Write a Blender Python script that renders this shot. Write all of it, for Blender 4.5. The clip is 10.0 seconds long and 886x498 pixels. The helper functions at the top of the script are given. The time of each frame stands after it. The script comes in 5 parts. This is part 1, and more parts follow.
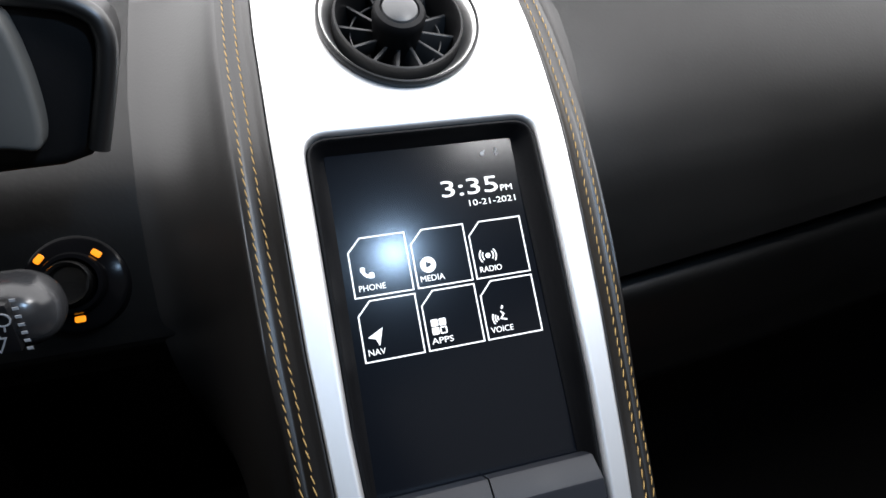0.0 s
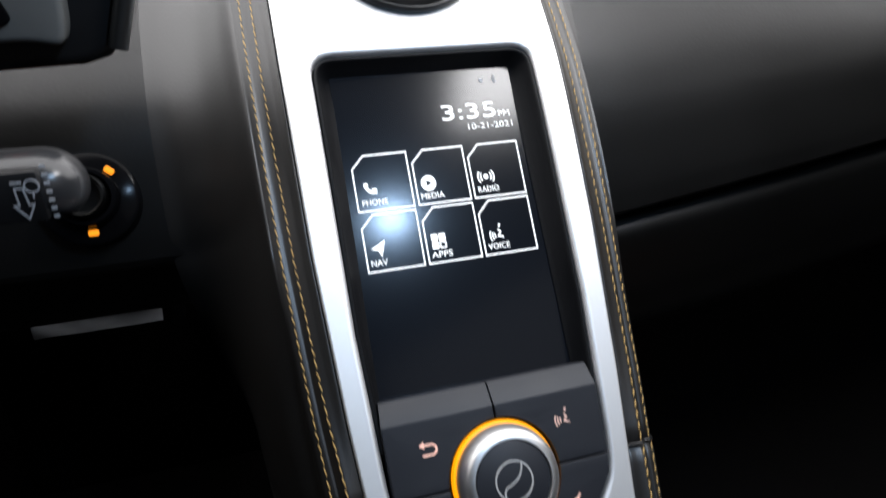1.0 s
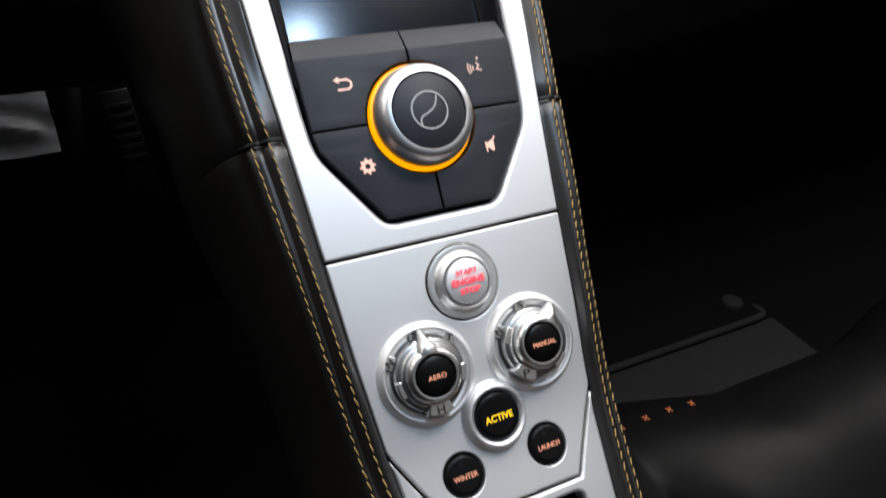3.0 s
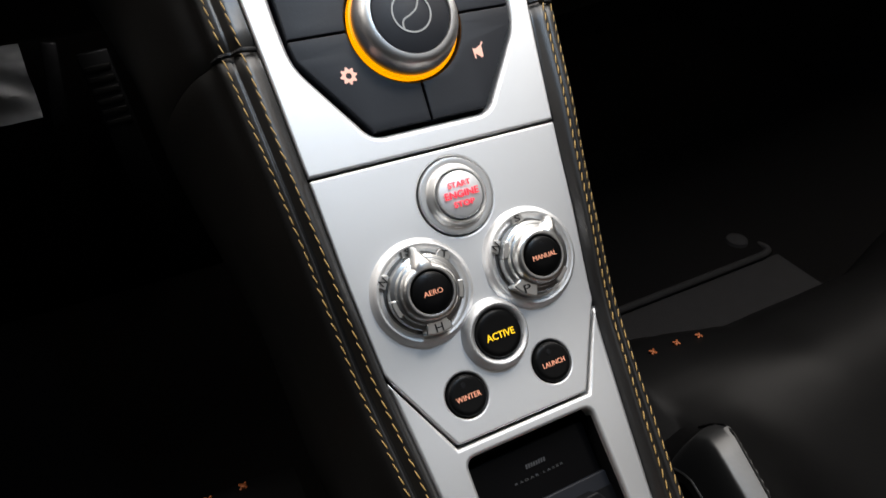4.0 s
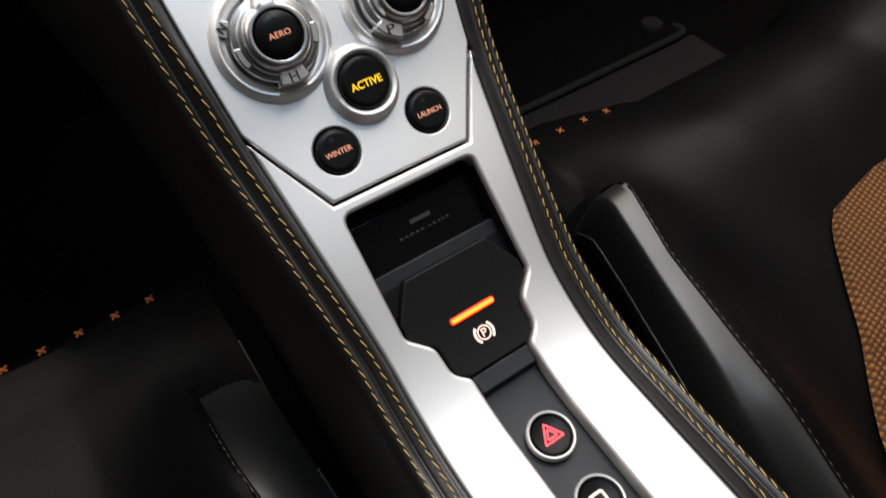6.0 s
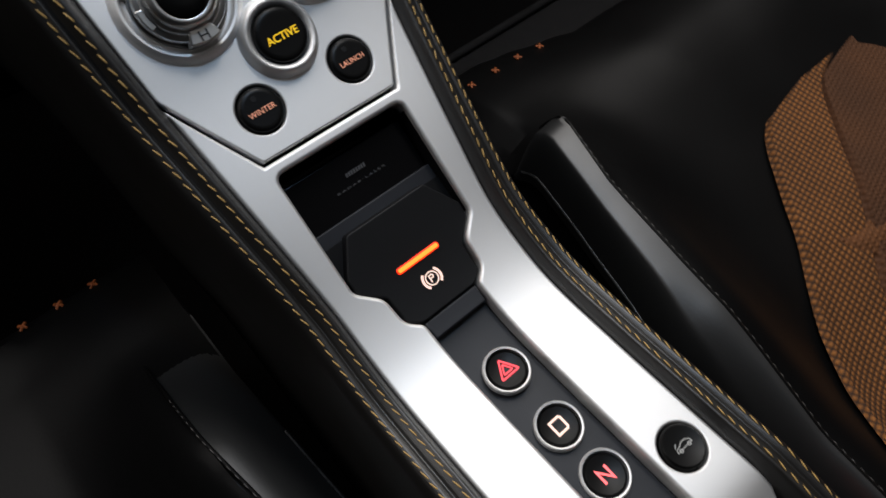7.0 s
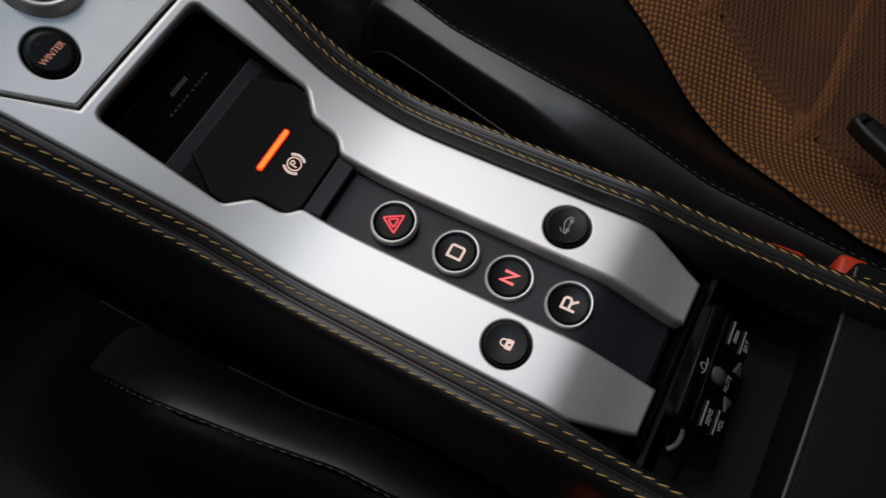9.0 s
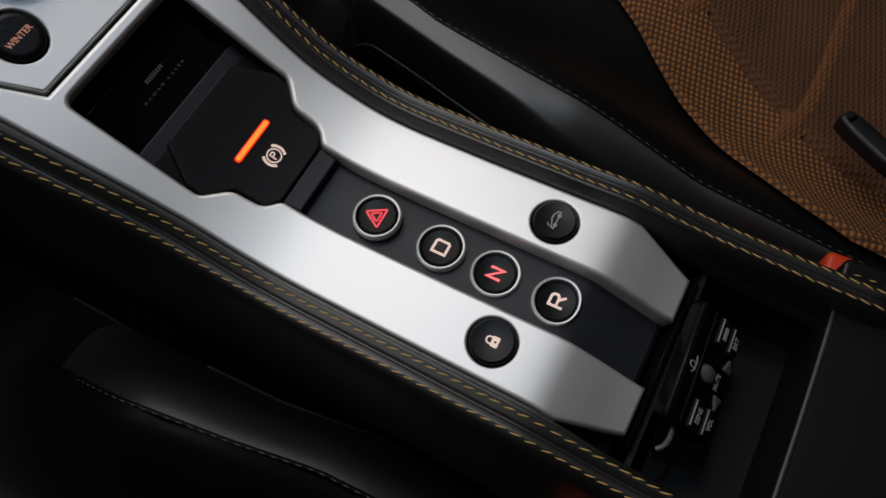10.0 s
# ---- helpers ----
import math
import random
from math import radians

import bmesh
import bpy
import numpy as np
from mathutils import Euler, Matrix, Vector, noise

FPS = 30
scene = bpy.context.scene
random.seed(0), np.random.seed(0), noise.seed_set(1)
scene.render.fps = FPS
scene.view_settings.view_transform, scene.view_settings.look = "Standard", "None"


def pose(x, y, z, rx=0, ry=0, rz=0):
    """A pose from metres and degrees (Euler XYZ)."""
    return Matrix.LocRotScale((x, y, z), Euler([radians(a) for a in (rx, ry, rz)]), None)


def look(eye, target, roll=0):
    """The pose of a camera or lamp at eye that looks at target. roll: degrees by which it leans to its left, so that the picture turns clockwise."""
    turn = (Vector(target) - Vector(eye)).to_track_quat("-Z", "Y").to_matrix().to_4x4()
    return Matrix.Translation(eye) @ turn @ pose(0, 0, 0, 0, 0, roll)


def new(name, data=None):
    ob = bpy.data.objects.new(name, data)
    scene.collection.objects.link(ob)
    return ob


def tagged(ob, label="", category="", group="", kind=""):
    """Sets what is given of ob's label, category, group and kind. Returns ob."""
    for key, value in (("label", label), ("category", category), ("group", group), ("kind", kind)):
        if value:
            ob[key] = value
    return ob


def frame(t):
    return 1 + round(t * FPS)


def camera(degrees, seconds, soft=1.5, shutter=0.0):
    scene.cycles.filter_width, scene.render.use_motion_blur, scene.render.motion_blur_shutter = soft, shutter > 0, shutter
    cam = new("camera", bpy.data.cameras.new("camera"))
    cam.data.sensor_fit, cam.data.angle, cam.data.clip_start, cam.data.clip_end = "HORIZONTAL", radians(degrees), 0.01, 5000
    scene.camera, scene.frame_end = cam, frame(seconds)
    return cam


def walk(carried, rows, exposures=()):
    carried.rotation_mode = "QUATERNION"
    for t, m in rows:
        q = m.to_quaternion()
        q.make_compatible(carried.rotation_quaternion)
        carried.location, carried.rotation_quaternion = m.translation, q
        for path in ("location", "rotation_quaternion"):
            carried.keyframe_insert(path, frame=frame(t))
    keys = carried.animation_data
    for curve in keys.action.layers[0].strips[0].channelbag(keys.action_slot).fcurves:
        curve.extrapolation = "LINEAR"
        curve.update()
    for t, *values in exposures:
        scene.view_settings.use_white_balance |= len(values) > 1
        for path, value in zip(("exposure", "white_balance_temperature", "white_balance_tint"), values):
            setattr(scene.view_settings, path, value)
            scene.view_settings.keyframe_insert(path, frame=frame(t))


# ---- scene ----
cam = camera(69.40, 10.0, shutter=0.4)
PATH = [
    (0.0, (-0.0713, -0.1383, 0.8297), (0.0051, 0.1148, 0.6880), -0.36),
    (0.5, (-0.0729, -0.1405, 0.8250), (0.0011, 0.1136, 0.6837), -0.27),
    (1.0, (-0.0817, -0.1645, 0.8034), (-0.0031, 0.0875, 0.6608), 0.21),
    (1.5, (-0.0911, -0.1989, 0.7687), (-0.0003, 0.0468, 0.6223), 1.22),
    (2.0, (-0.0967, -0.2126, 0.7475), (-0.0021, 0.0307, 0.5997), 1.40),
    (2.5, (-0.0963, -0.2221, 0.7300), (-0.0025, 0.0202, 0.5799), 0.48),
    (3.0, (-0.1005, -0.2262, 0.7031), (0.0061, -0.0043, 0.5316), 1.94),
    (3.2, (-0.0997, -0.2290, 0.6978), (0.0016, -0.0076, 0.5226), 0.79),
    (4.3, (-0.0969, -0.2306, 0.6700), (0.0067, -0.0167, 0.4868), -1.21),
    (4.5, (-0.0922, -0.2308, 0.6660), (0.0110, -0.0157, 0.4842), -1.07),
    (5.0, (-0.0879, -0.2324, 0.6508), (0.0136, -0.0219, 0.4626), -0.28),
    (5.5, (-0.0826, -0.2370, 0.6528), (0.0135, -0.0598, 0.4306), -1.70),
    (5.7, (-0.0819, -0.2469, 0.6464), (0.0160, -0.0795, 0.4175), -2.01),
    (6.8, (-0.0789, -0.2596, 0.6353), (0.0223, -0.1198, 0.3899), -2.85),
    (7.0, (-0.0770, -0.2599, 0.6375), (0.0263, -0.1270, 0.3891), -3.63),
    (7.5, (-0.0872, -0.2703, 0.6405), (0.0136, -0.1533, 0.3833), -10.10),
    (8.0, (-0.0880, -0.2831, 0.6369), (0.0128, -0.1779, 0.3747), -13.37),
    (8.5, (-0.0868, -0.2939, 0.6312), (0.0112, -0.1920, 0.3665), -16.85),
    (9.0, (-0.0799, -0.2988, 0.6249), (0.0159, -0.2009, 0.3580), -18.48),
    (9.5, (-0.0749, -0.3017, 0.6193), (0.0227, -0.2120, 0.3502), -17.40),
    (10.0, (-0.0793, -0.2975, 0.6181), (0.0200, -0.2057, 0.3503), -15.69),
]
walk(cam, [(t, look(e, g, r)) for t, e, g, r in PATH], [(0.0, -0.05, 6200, 10), (1.0, -0.02, 6200, 10), (2.0, 0.20, 6250, 10), (3.0, 0.18, 6500, 10), (4.5, 0.05, 6850, 10), (5.5, 0.12, 6950, 10), (6.8, -0.4, 6600, 10), (7.5, -0.80, 6500, 10), (8.0, -1.0, 6500, 10), (9.0, -1.2, 6500, 10), (10.0, -1.25, 6500, 10)])

# ---- exposure and light ----
world = bpy.data.worlds.new("world")
scene.world = world
world.use_nodes = True
world.node_tree.nodes["Background"].inputs[0].default_value = (0.55, 0.60, 0.70, 1)
world.node_tree.nodes["Background"].inputs[1].default_value = 0.006


def area(name, eye, target, size, power, color):
    data = bpy.data.lights.new(name, "AREA")
    data.shape, data.size, data.energy, data.color = "DISK", size, power, color
    ob = new(name, data)
    ob.matrix_world = look(eye, target)
    return ob


area("reading_light", (0.057, -0.190, 1.008), (-0.02, 0.05, 0.60), 0.028, 0.95, (0.50, 0.72, 1.0))
strip = area("roof_light", (0.2300, -0.102, 1.150), (0.2300, -0.102, 0.4), 0.112, 1.95, (1.0, 0.97, 0.94))
strip.data.shape, strip.data.size_y = "RECTANGLE", 0.122
rear = area("rear_glass_light", (0.380, -0.620, 1.061), (0.0, -0.05, 0.53), 0.62, 0.38, (1.0, 0.96, 0.93))
rear.data.shape, rear.data.size_y = "RECTANGLE", 0.467
front = area("windscreen_light", (0.150, 0.330, 1.060), (0.15, 0.03, 0.110), 2.00, 20.0, (1.0, 0.96, 0.93))
front.data.shape, front.data.size_y = "RECTANGLE", 0.78
area("window_light_driver", (-0.82, -0.15, 0.92), (0.1, -0.05, 0.4), 0.40, 0.035, (0.72, 0.84, 1.0))


# ---- materials ----
def material(name, base, rough=0.5, metal=0.0, coat=0.0):
    m = bpy.data.materials.new(name)
    m.use_nodes = True
    b = m.node_tree.nodes["Principled BSDF"]
    b.inputs["Base Color"].default_value = (*base, 1)
    b.inputs["Roughness"].default_value = rough
    b.inputs["Metallic"].default_value = metal
    b.inputs["Coat Weight"].default_value = coat
    return m, m.node_tree.nodes, m.node_tree.links, b


def mottle(m, nodes, links, b, base, spread, scale, fine, bump, rough, rspread, stretch=(1, 1, 1)):
    """Colour and roughness that vary at two scales, and a fine relief."""
    co = nodes.new("ShaderNodeTexCoord")
    mp = nodes.new("ShaderNodeMapping")
    mp.inputs["Scale"].default_value = stretch
    links.new(co.outputs["Object"], mp.inputs["Vector"])
    big, small = nodes.new("ShaderNodeTexNoise"), nodes.new("ShaderNodeTexNoise")
    big.inputs["Scale"].default_value, big.inputs["Detail"].default_value = scale, 4
    small.inputs["Scale"].default_value, small.inputs["Detail"].default_value = fine, 3
    links.new(mp.outputs[0], big.inputs["Vector"])
    links.new(mp.outputs[0], small.inputs["Vector"])
    mix = nodes.new("ShaderNodeMix")
    mix.data_type = "RGBA"
    mix.inputs[6].default_value = (*[c * (1 - spread) for c in base], 1)
    mix.inputs[7].default_value = (*[min(1, c * (1 + spread)) for c in base], 1)
    links.new(big.outputs["Fac"], mix.inputs[0])
    links.new(mix.outputs[2], b.inputs["Base Color"])
    rg = nodes.new("ShaderNodeMapRange")
    rg.inputs[3].default_value, rg.inputs[4].default_value = rough - rspread, rough + rspread
    links.new(big.outputs["Fac"], rg.inputs[0])
    links.new(rg.outputs[0], b.inputs["Roughness"])
    if bump:
        bp = nodes.new("ShaderNodeBump")
        bp.inputs["Strength"].default_value, bp.inputs["Distance"].default_value = bump, 0.0005
        links.new(small.outputs["Fac"], bp.inputs["Height"])
        links.new(bp.outputs[0], b.inputs["Normal"])
    return m


def plain(name, base, rough, metal=0.0, coat=0.0, spread=0.12, scale=60, fine=900, bump=0.1, rspread=0.05, stretch=(1, 1, 1)):
    return mottle(*material(name, base, rough, metal, coat), base, spread, scale, fine, bump, rough, rspread, stretch)


def leather(name, base, rough, grain=420):
    m, nodes, links, b = material(name, base, rough)
    mottle(m, nodes, links, b, base, 0.25, 14, 1500, 0.0, rough, 0.06)
    co = nodes.new("ShaderNodeTexCoord")
    vo, no = nodes.new("ShaderNodeTexVoronoi"), nodes.new("ShaderNodeTexNoise")
    vo.feature = "DISTANCE_TO_EDGE"
    vo.inputs["Scale"].default_value = grain
    no.inputs["Scale"].default_value = 35
    links.new(co.outputs["Object"], vo.inputs["Vector"])
    links.new(co.outputs["Object"], no.inputs["Vector"])
    ad = nodes.new("ShaderNodeMath")
    ad.operation = "MULTIPLY_ADD"
    ad.inputs[1].default_value = 0.5
    links.new(vo.outputs["Distance"], ad.inputs[0])
    links.new(no.outputs["Fac"], ad.inputs[2])
    bp = nodes.new("ShaderNodeBump")
    bp.inputs["Strength"].default_value, bp.inputs["Distance"].default_value = 0.14, 0.0006
    links.new(ad.outputs[0], bp.inputs["Height"])
    links.new(bp.outputs[0], b.inputs["Normal"])
    return m


def glow(name, color, strength):
    m, nodes, links, b = material(name, [c * 0.5 for c in color], 0.4)
    b.inputs["Emission Color"].default_value = (*color, 1)
    b.inputs["Emission Strength"].default_value = strength
    return m


def woven(name, light, dark, rows, columns, turn):
    m, nodes, links, b = material(name, light, 0.85)
    co = nodes.new("ShaderNodeTexCoord")
    mp = nodes.new("ShaderNodeMapping")
    mp.inputs["Rotation"].default_value = (0, 0, radians(turn))
    links.new(co.outputs["Object"], mp.inputs["Vector"])
    wx, wy = nodes.new("ShaderNodeTexWave"), nodes.new("ShaderNodeTexWave")
    wx.bands_direction, wy.bands_direction = "X", "Y"
    for w, pitch in ((wx, columns), (wy, rows)):
        w.inputs["Scale"].default_value = math.pi / 10 / pitch
        w.inputs["Distortion"].default_value = 0.4
        w.inputs["Detail"].default_value = 1
        w.inputs["Detail Scale"].default_value = 2
        links.new(mp.outputs[0], w.inputs["Vector"])
    mul = nodes.new("ShaderNodeMath")
    mul.operation = "MULTIPLY"
    links.new(wx.outputs["Fac"], mul.inputs[0])
    links.new(wy.outputs["Fac"], mul.inputs[1])
    full = nodes.new("ShaderNodeMath")
    full.operation = "POWER"
    full.inputs[1].default_value = 0.45
    links.new(mul.outputs[0], full.inputs[0])
    no = nodes.new("ShaderNodeTexNoise")
    no.inputs["Scale"].default_value = 9
    mix = nodes.new("ShaderNodeMix")
    mix.data_type = "RGBA"
    mix.inputs[6].default_value, mix.inputs[7].default_value = (*dark, 1), (*light, 1)
    links.new(full.outputs[0], mix.inputs[0])
    mix2 = nodes.new("ShaderNodeMix")
    mix2.data_type, mix2.blend_type = "RGBA", "MULTIPLY"
    mix2.inputs[0].default_value = 0.5
    links.new(mix.outputs[2], mix2.inputs[6])
    links.new(no.outputs["Fac"], mix2.inputs[7])
    links.new(mix2.outputs[2], b.inputs["Base Color"])
    bp = nodes.new("ShaderNodeBump")
    bp.inputs["Strength"].default_value, bp.inputs["Distance"].default_value = 0.8, 0.0012
    links.new(mul.outputs[0], bp.inputs["Height"])
    links.new(bp.outputs[0], b.inputs["Normal"])
    return m


def emboss_screen(name):
    m, nodes, links, b = material(name, (0.003, 0.004, 0.006), 0.17)
    b.inputs["IOR"].default_value = 1.33
    b.inputs["Coat Weight"].default_value = 0.02
    b.inputs["Coat Roughness"].default_value = 0.40
    b.inputs["Emission Color"].default_value = (0.35, 0.45, 0.8, 1)
    b.inputs["Emission Strength"].default_value = 0.003
    return m


silver = plain("satin_aluminium", (0.81, 0.805, 0.80), 0.57, 1.0, spread=0.02, scale=18, fine=1600, bump=0.03, rspread=0.012)
dial_metal = plain("machined_dial", (0.66, 0.655, 0.64), 0.33, 1.0, spread=0.06, bump=0.03)
dark_leather = leather("dark_leather", (0.006, 0.006, 0.0066), 0.50)
edge_leather = leather("edge_leather", (0.0080, 0.0070, 0.0062), 0.43)
dash_leather = leather("dash_leather", (0.0030, 0.0029, 0.0027), 0.42, 300)
well_metal = plain("dial_well", (0.22, 0.215, 0.21), 0.40, 1.0)
knob_metal = plain("satin_knob", (0.74, 0.735, 0.725), 0.41, 1.0, spread=0.04, bump=0.02)
# same black leather as seat_leather, paler to put the bolsters' sheen into colour
lit_leather = leather("lit_leather", (0.015, 0.0152, 0.0155), 0.43, 350)
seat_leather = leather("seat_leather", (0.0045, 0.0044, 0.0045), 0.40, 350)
key_plastic = plain("key_plastic", (0.013, 0.0145, 0.019), 0.52, spread=0.1, bump=0.06)
black_plastic = plain("black_plastic", (0.007, 0.007, 0.0075), 0.42, spread=0.2)
soft_black = plain("soft_black", (0.0036, 0.0038, 0.0046), 0.55, spread=0.2)
gloss_black = plain("gloss_black", (0.003, 0.003, 0.0035), 0.16, spread=0.2, bump=0.0)
button_black = plain("button_black", (0.0035, 0.0035, 0.0036), 0.34, spread=0.2, bump=0.03)
hub_grey = plain("hub_grey", (0.11, 0.11, 0.11), 0.35)
blade_grey = plain("blade_grey", (0.035, 0.035, 0.036), 0.35)
grey_plastic = plain("grey_plastic", (0.42, 0.42, 0.41), 0.45)
carpet = plain("carpet", (0.004, 0.0037, 0.0037), 0.95, spread=0.4, scale=200, fine=2500, bump=0.6)
mat_grey = plain("mat_grey", (0.016, 0.0155, 0.016), 0.9, spread=0.3, scale=80, fine=2000, bump=0.5)
pale_sheet = plain("pale_sheet", (0.40, 0.42, 0.45), 0.35, spread=0.3, scale=20, fine=60, bump=0.3)
steel = plain("pedal_steel", (0.055, 0.057, 0.062), 0.4, 1.0)
thread = plain("ochre_thread", (0.52, 0.33, 0.11), 0.6, spread=0.25, scale=300, fine=3000, bump=0.3)
grey_thread = plain("grey_thread", (0.095, 0.092, 0.088), 0.6, spread=0.2)
orange_thread = plain("orange_thread", (0.34, 0.085, 0.018), 0.6, spread=0.2)
red_plastic = plain("buckle_red", (0.62, 0.045, 0.012), 0.4, spread=0.15)
WEAVE = -14.0
fabric = woven("woven_fabric", (0.45, 0.168, 0.037), (0.018, 0.007, 0.003), 0.0034, 0.0043, WEAVE)
# the panel's cloth, lightened so the raised folds carry their highlight in the colour
lit_ridge_fabric = woven("lit_ridge_fabric", (0.250, 0.090, 0.0230), (0.150, 0.054, 0.015), 0.0034, 0.0043, WEAVE)
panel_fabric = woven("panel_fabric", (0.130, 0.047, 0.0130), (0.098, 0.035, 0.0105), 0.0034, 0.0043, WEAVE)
lcd = emboss_screen("display_glass")
white_glow = glow("white_pixels", (1.0, 1.0, 1.0), 1.15)
dim_legend = glow("legend_dim", (1.0, 0.66, 0.56), 0.28)
legend_glow = glow("legend_backlight", (1.0, 0.72, 0.62), 1.3)
key_legend = glow("key_legend", (1.0, 0.58, 0.47), 0.70)
orange_glow = glow("legend_orange", (1.0, 0.42, 0.27), 0.72)
red_glow = glow("legend_red", (1.0, 0.035, 0.06), 1.8)
neutral_glow = glow("legend_neutral", (1.0, 0.13, 0.14), 2.6)
pink_glow = glow("start_lettering", (1.0, 0.05, 0.09), 0.85)
amber_glow = glow("amber_ring", (1.0, 0.36, 0.0), 1.15)
yellow_glow = glow("active_lettering", (1.0, 0.62, 0.02), 1.0)
bar_glow = glow("brake_bar", (1.0, 0.03, 0.006), 2.6)
mark_glow = glow("amber_mark", (1.0, 0.30, 0.01), 1.3)
bar_core = glow("brake_bar_core", (1.0, 0.27, 0.03), 2.4)
faint_print = plain("faint_print", (0.075, 0.075, 0.08), 0.5)
dim_print = plain("grey_print", (0.42, 0.42, 0.43), 0.5)
black_print = plain("black_print", (0.01, 0.01, 0.01), 0.5)

for m, level in ((soft_black, 0.22), (key_plastic, 0.35), (lit_leather, 0.85), (gloss_black, 0.05), (button_black, 0.16), (dark_leather, 0.10), (carpet, 0.04), (mat_grey, 0.15), (seat_leather, 0.13), (black_plastic, 0.35), (dash_leather, 1.0), (edge_leather, 0.8)):
    m.node_tree.nodes["Principled BSDF"].inputs["Specular IOR Level"].default_value = level

# ---- the console's running surface: x across, u along it (up the dash), h off it ----
CONTROL = [(0.2447, 0.8259), (0.2063, 0.8050), (0.1713, 0.7814), (0.1398, 0.7553), (0.1118, 0.7263), (0.0686, 0.6713), (0.0258, 0.6159),
           (-0.0231, 0.5526), (-0.0490, 0.5200), (-0.0735, 0.4899), (-0.0988, 0.4676), (-0.1220, 0.4485), (-0.1441, 0.4308), (-0.1650, 0.4190),
           (-0.1850, 0.4130), (-0.2150, 0.4110), (-0.2450, 0.4100), (-0.2620, 0.4095), (-0.2785, 0.4090), (-0.2855, 0.4066), (-0.2960, 0.4016), (-0.3110, 0.3948), (-0.3500, 0.3850), (-0.4100, 0.3780)]


def run_line():
    c = np.array(CONTROL)
    c = np.vstack([2 * c[0] - c[1], c, 2 * c[-1] - c[-2]])
    out, at_zero = [], 0
    for i in range(1, len(c) - 2):
        if i == 8:
            at_zero = len(out)
        for s in np.linspace(0, 1, 24, endpoint=False):
            p0, p1, p2, p3 = c[i - 1:i + 3]
            out.append(0.5 * (2 * p1 + (p2 - p0) * s + (2 * p0 - 5 * p1 + 4 * p2 - p3) * s * s + (3 * p1 - p0 - 3 * p2 + p3) * s ** 3))
    out.append(c[-2])
    p = np.array(out)
    d = np.r_[0, np.cumsum(np.linalg.norm(np.diff(p, axis=0), axis=1))]
    u = d[at_zero] - d
    k = np.ones(31) / 31
    t = np.gradient(p, axis=0)
    t = -t / np.linalg.norm(t, axis=1)[:, None]
    tp = np.vstack([np.repeat(t[:1], 15, 0), t, np.repeat(t[-1:], 15, 0)])
    t = np.stack([np.convolve(tp[:, j], k, "valid") for j in (0, 1)], 1)
    t /= np.linalg.norm(t, axis=1)[:, None]
    return u[::-1], p[::-1], t[::-1]


RU, RP, RT = run_line()


def S(x, u, h=0.0):
    y, z = np.interp(u, RU, RP[:, 0]), np.interp(u, RU, RP[:, 1])
    ty, tz = np.interp(u, RU, RT[:, 0]), np.interp(u, RU, RT[:, 1])
    n = math.hypot(ty, tz)
    return Vector((x, y - h * tz / n, z + h * ty / n))


HALF = [(-0.42, 0.0392), (-0.318, 0.0392), (-0.25, 0.0392), (-0.175, 0.0395), (-0.158, 0.0408), (-0.141, 0.0425),
        (-0.1141, 0.0452), (-0.0804, 0.0487), (-0.04, 0.0524), (0.0, 0.0549), (0.036, 0.0574), (0.085, 0.0613), (0.154, 0.0649), (0.20, 0.0658), (0.24, 0.0664), (0.30, 0.0664), (0.40, 0.062)]


def W(u):
    return float(np.interp(u, [a for a, _ in HALF], [b for _, b in HALF]))


def bend(bm, keep=False, top=None):
    """Lays a form made in (x, u, h) on the running surface; keep: carries its flat normals along."""
    if keep:
        bm.normal_update()
        lay = bm.verts.layers.float_vector.new("lay")
    for v in bm.verts:
        if keep:
            t = (S(0, v.co.y + 0.004) - S(0, v.co.y - 0.004)).normalized()
            n = (S(0, v.co.y, 0.001) - S(0, v.co.y, 0)).normalized()
            v[lay] = n if top is not None and abs(v.co.z - top) < 1e-6 else Vector((v.normal.x, 0, 0)) + t * v.normal.y + n * v.normal.z
        v.co = S(*v.co)
    return bm


# ---- building helpers ----
def group_thing(name, at, label, category, group="", kind=""):
    ob = new(name)
    ob.location = at
    ob.empty_display_size = 0.02
    return tagged(ob, label, category, group, kind)


def part(name, bm, mat, parent=None, label="", smooth=True):
    me = bpy.data.meshes.new(name)
    lay = bm.verts.layers.float_vector.get("lay")
    carried = [tuple(v[lay]) for v in bm.verts] if lay else None
    bm.to_mesh(me)
    bm.free()
    me.materials.append(mat)
    if carried:
        me.polygons.foreach_set("use_smooth", [True] * len(me.polygons))
        me.normals_split_custom_set_from_vertices(carried)
        smooth = False
    if smooth:
        me.polygons.foreach_set("use_smooth", [True] * len(me.polygons))
        me.set_sharp_from_angle(angle=radians(38))
    ob = new(name, me)
    if parent is not None:
        ob.parent = parent
        if parent.type == "EMPTY":
            ob.matrix_parent_inverse = Matrix.Translation(-Vector(parent.location))
    if label:
        ob["label"] = label
    return ob


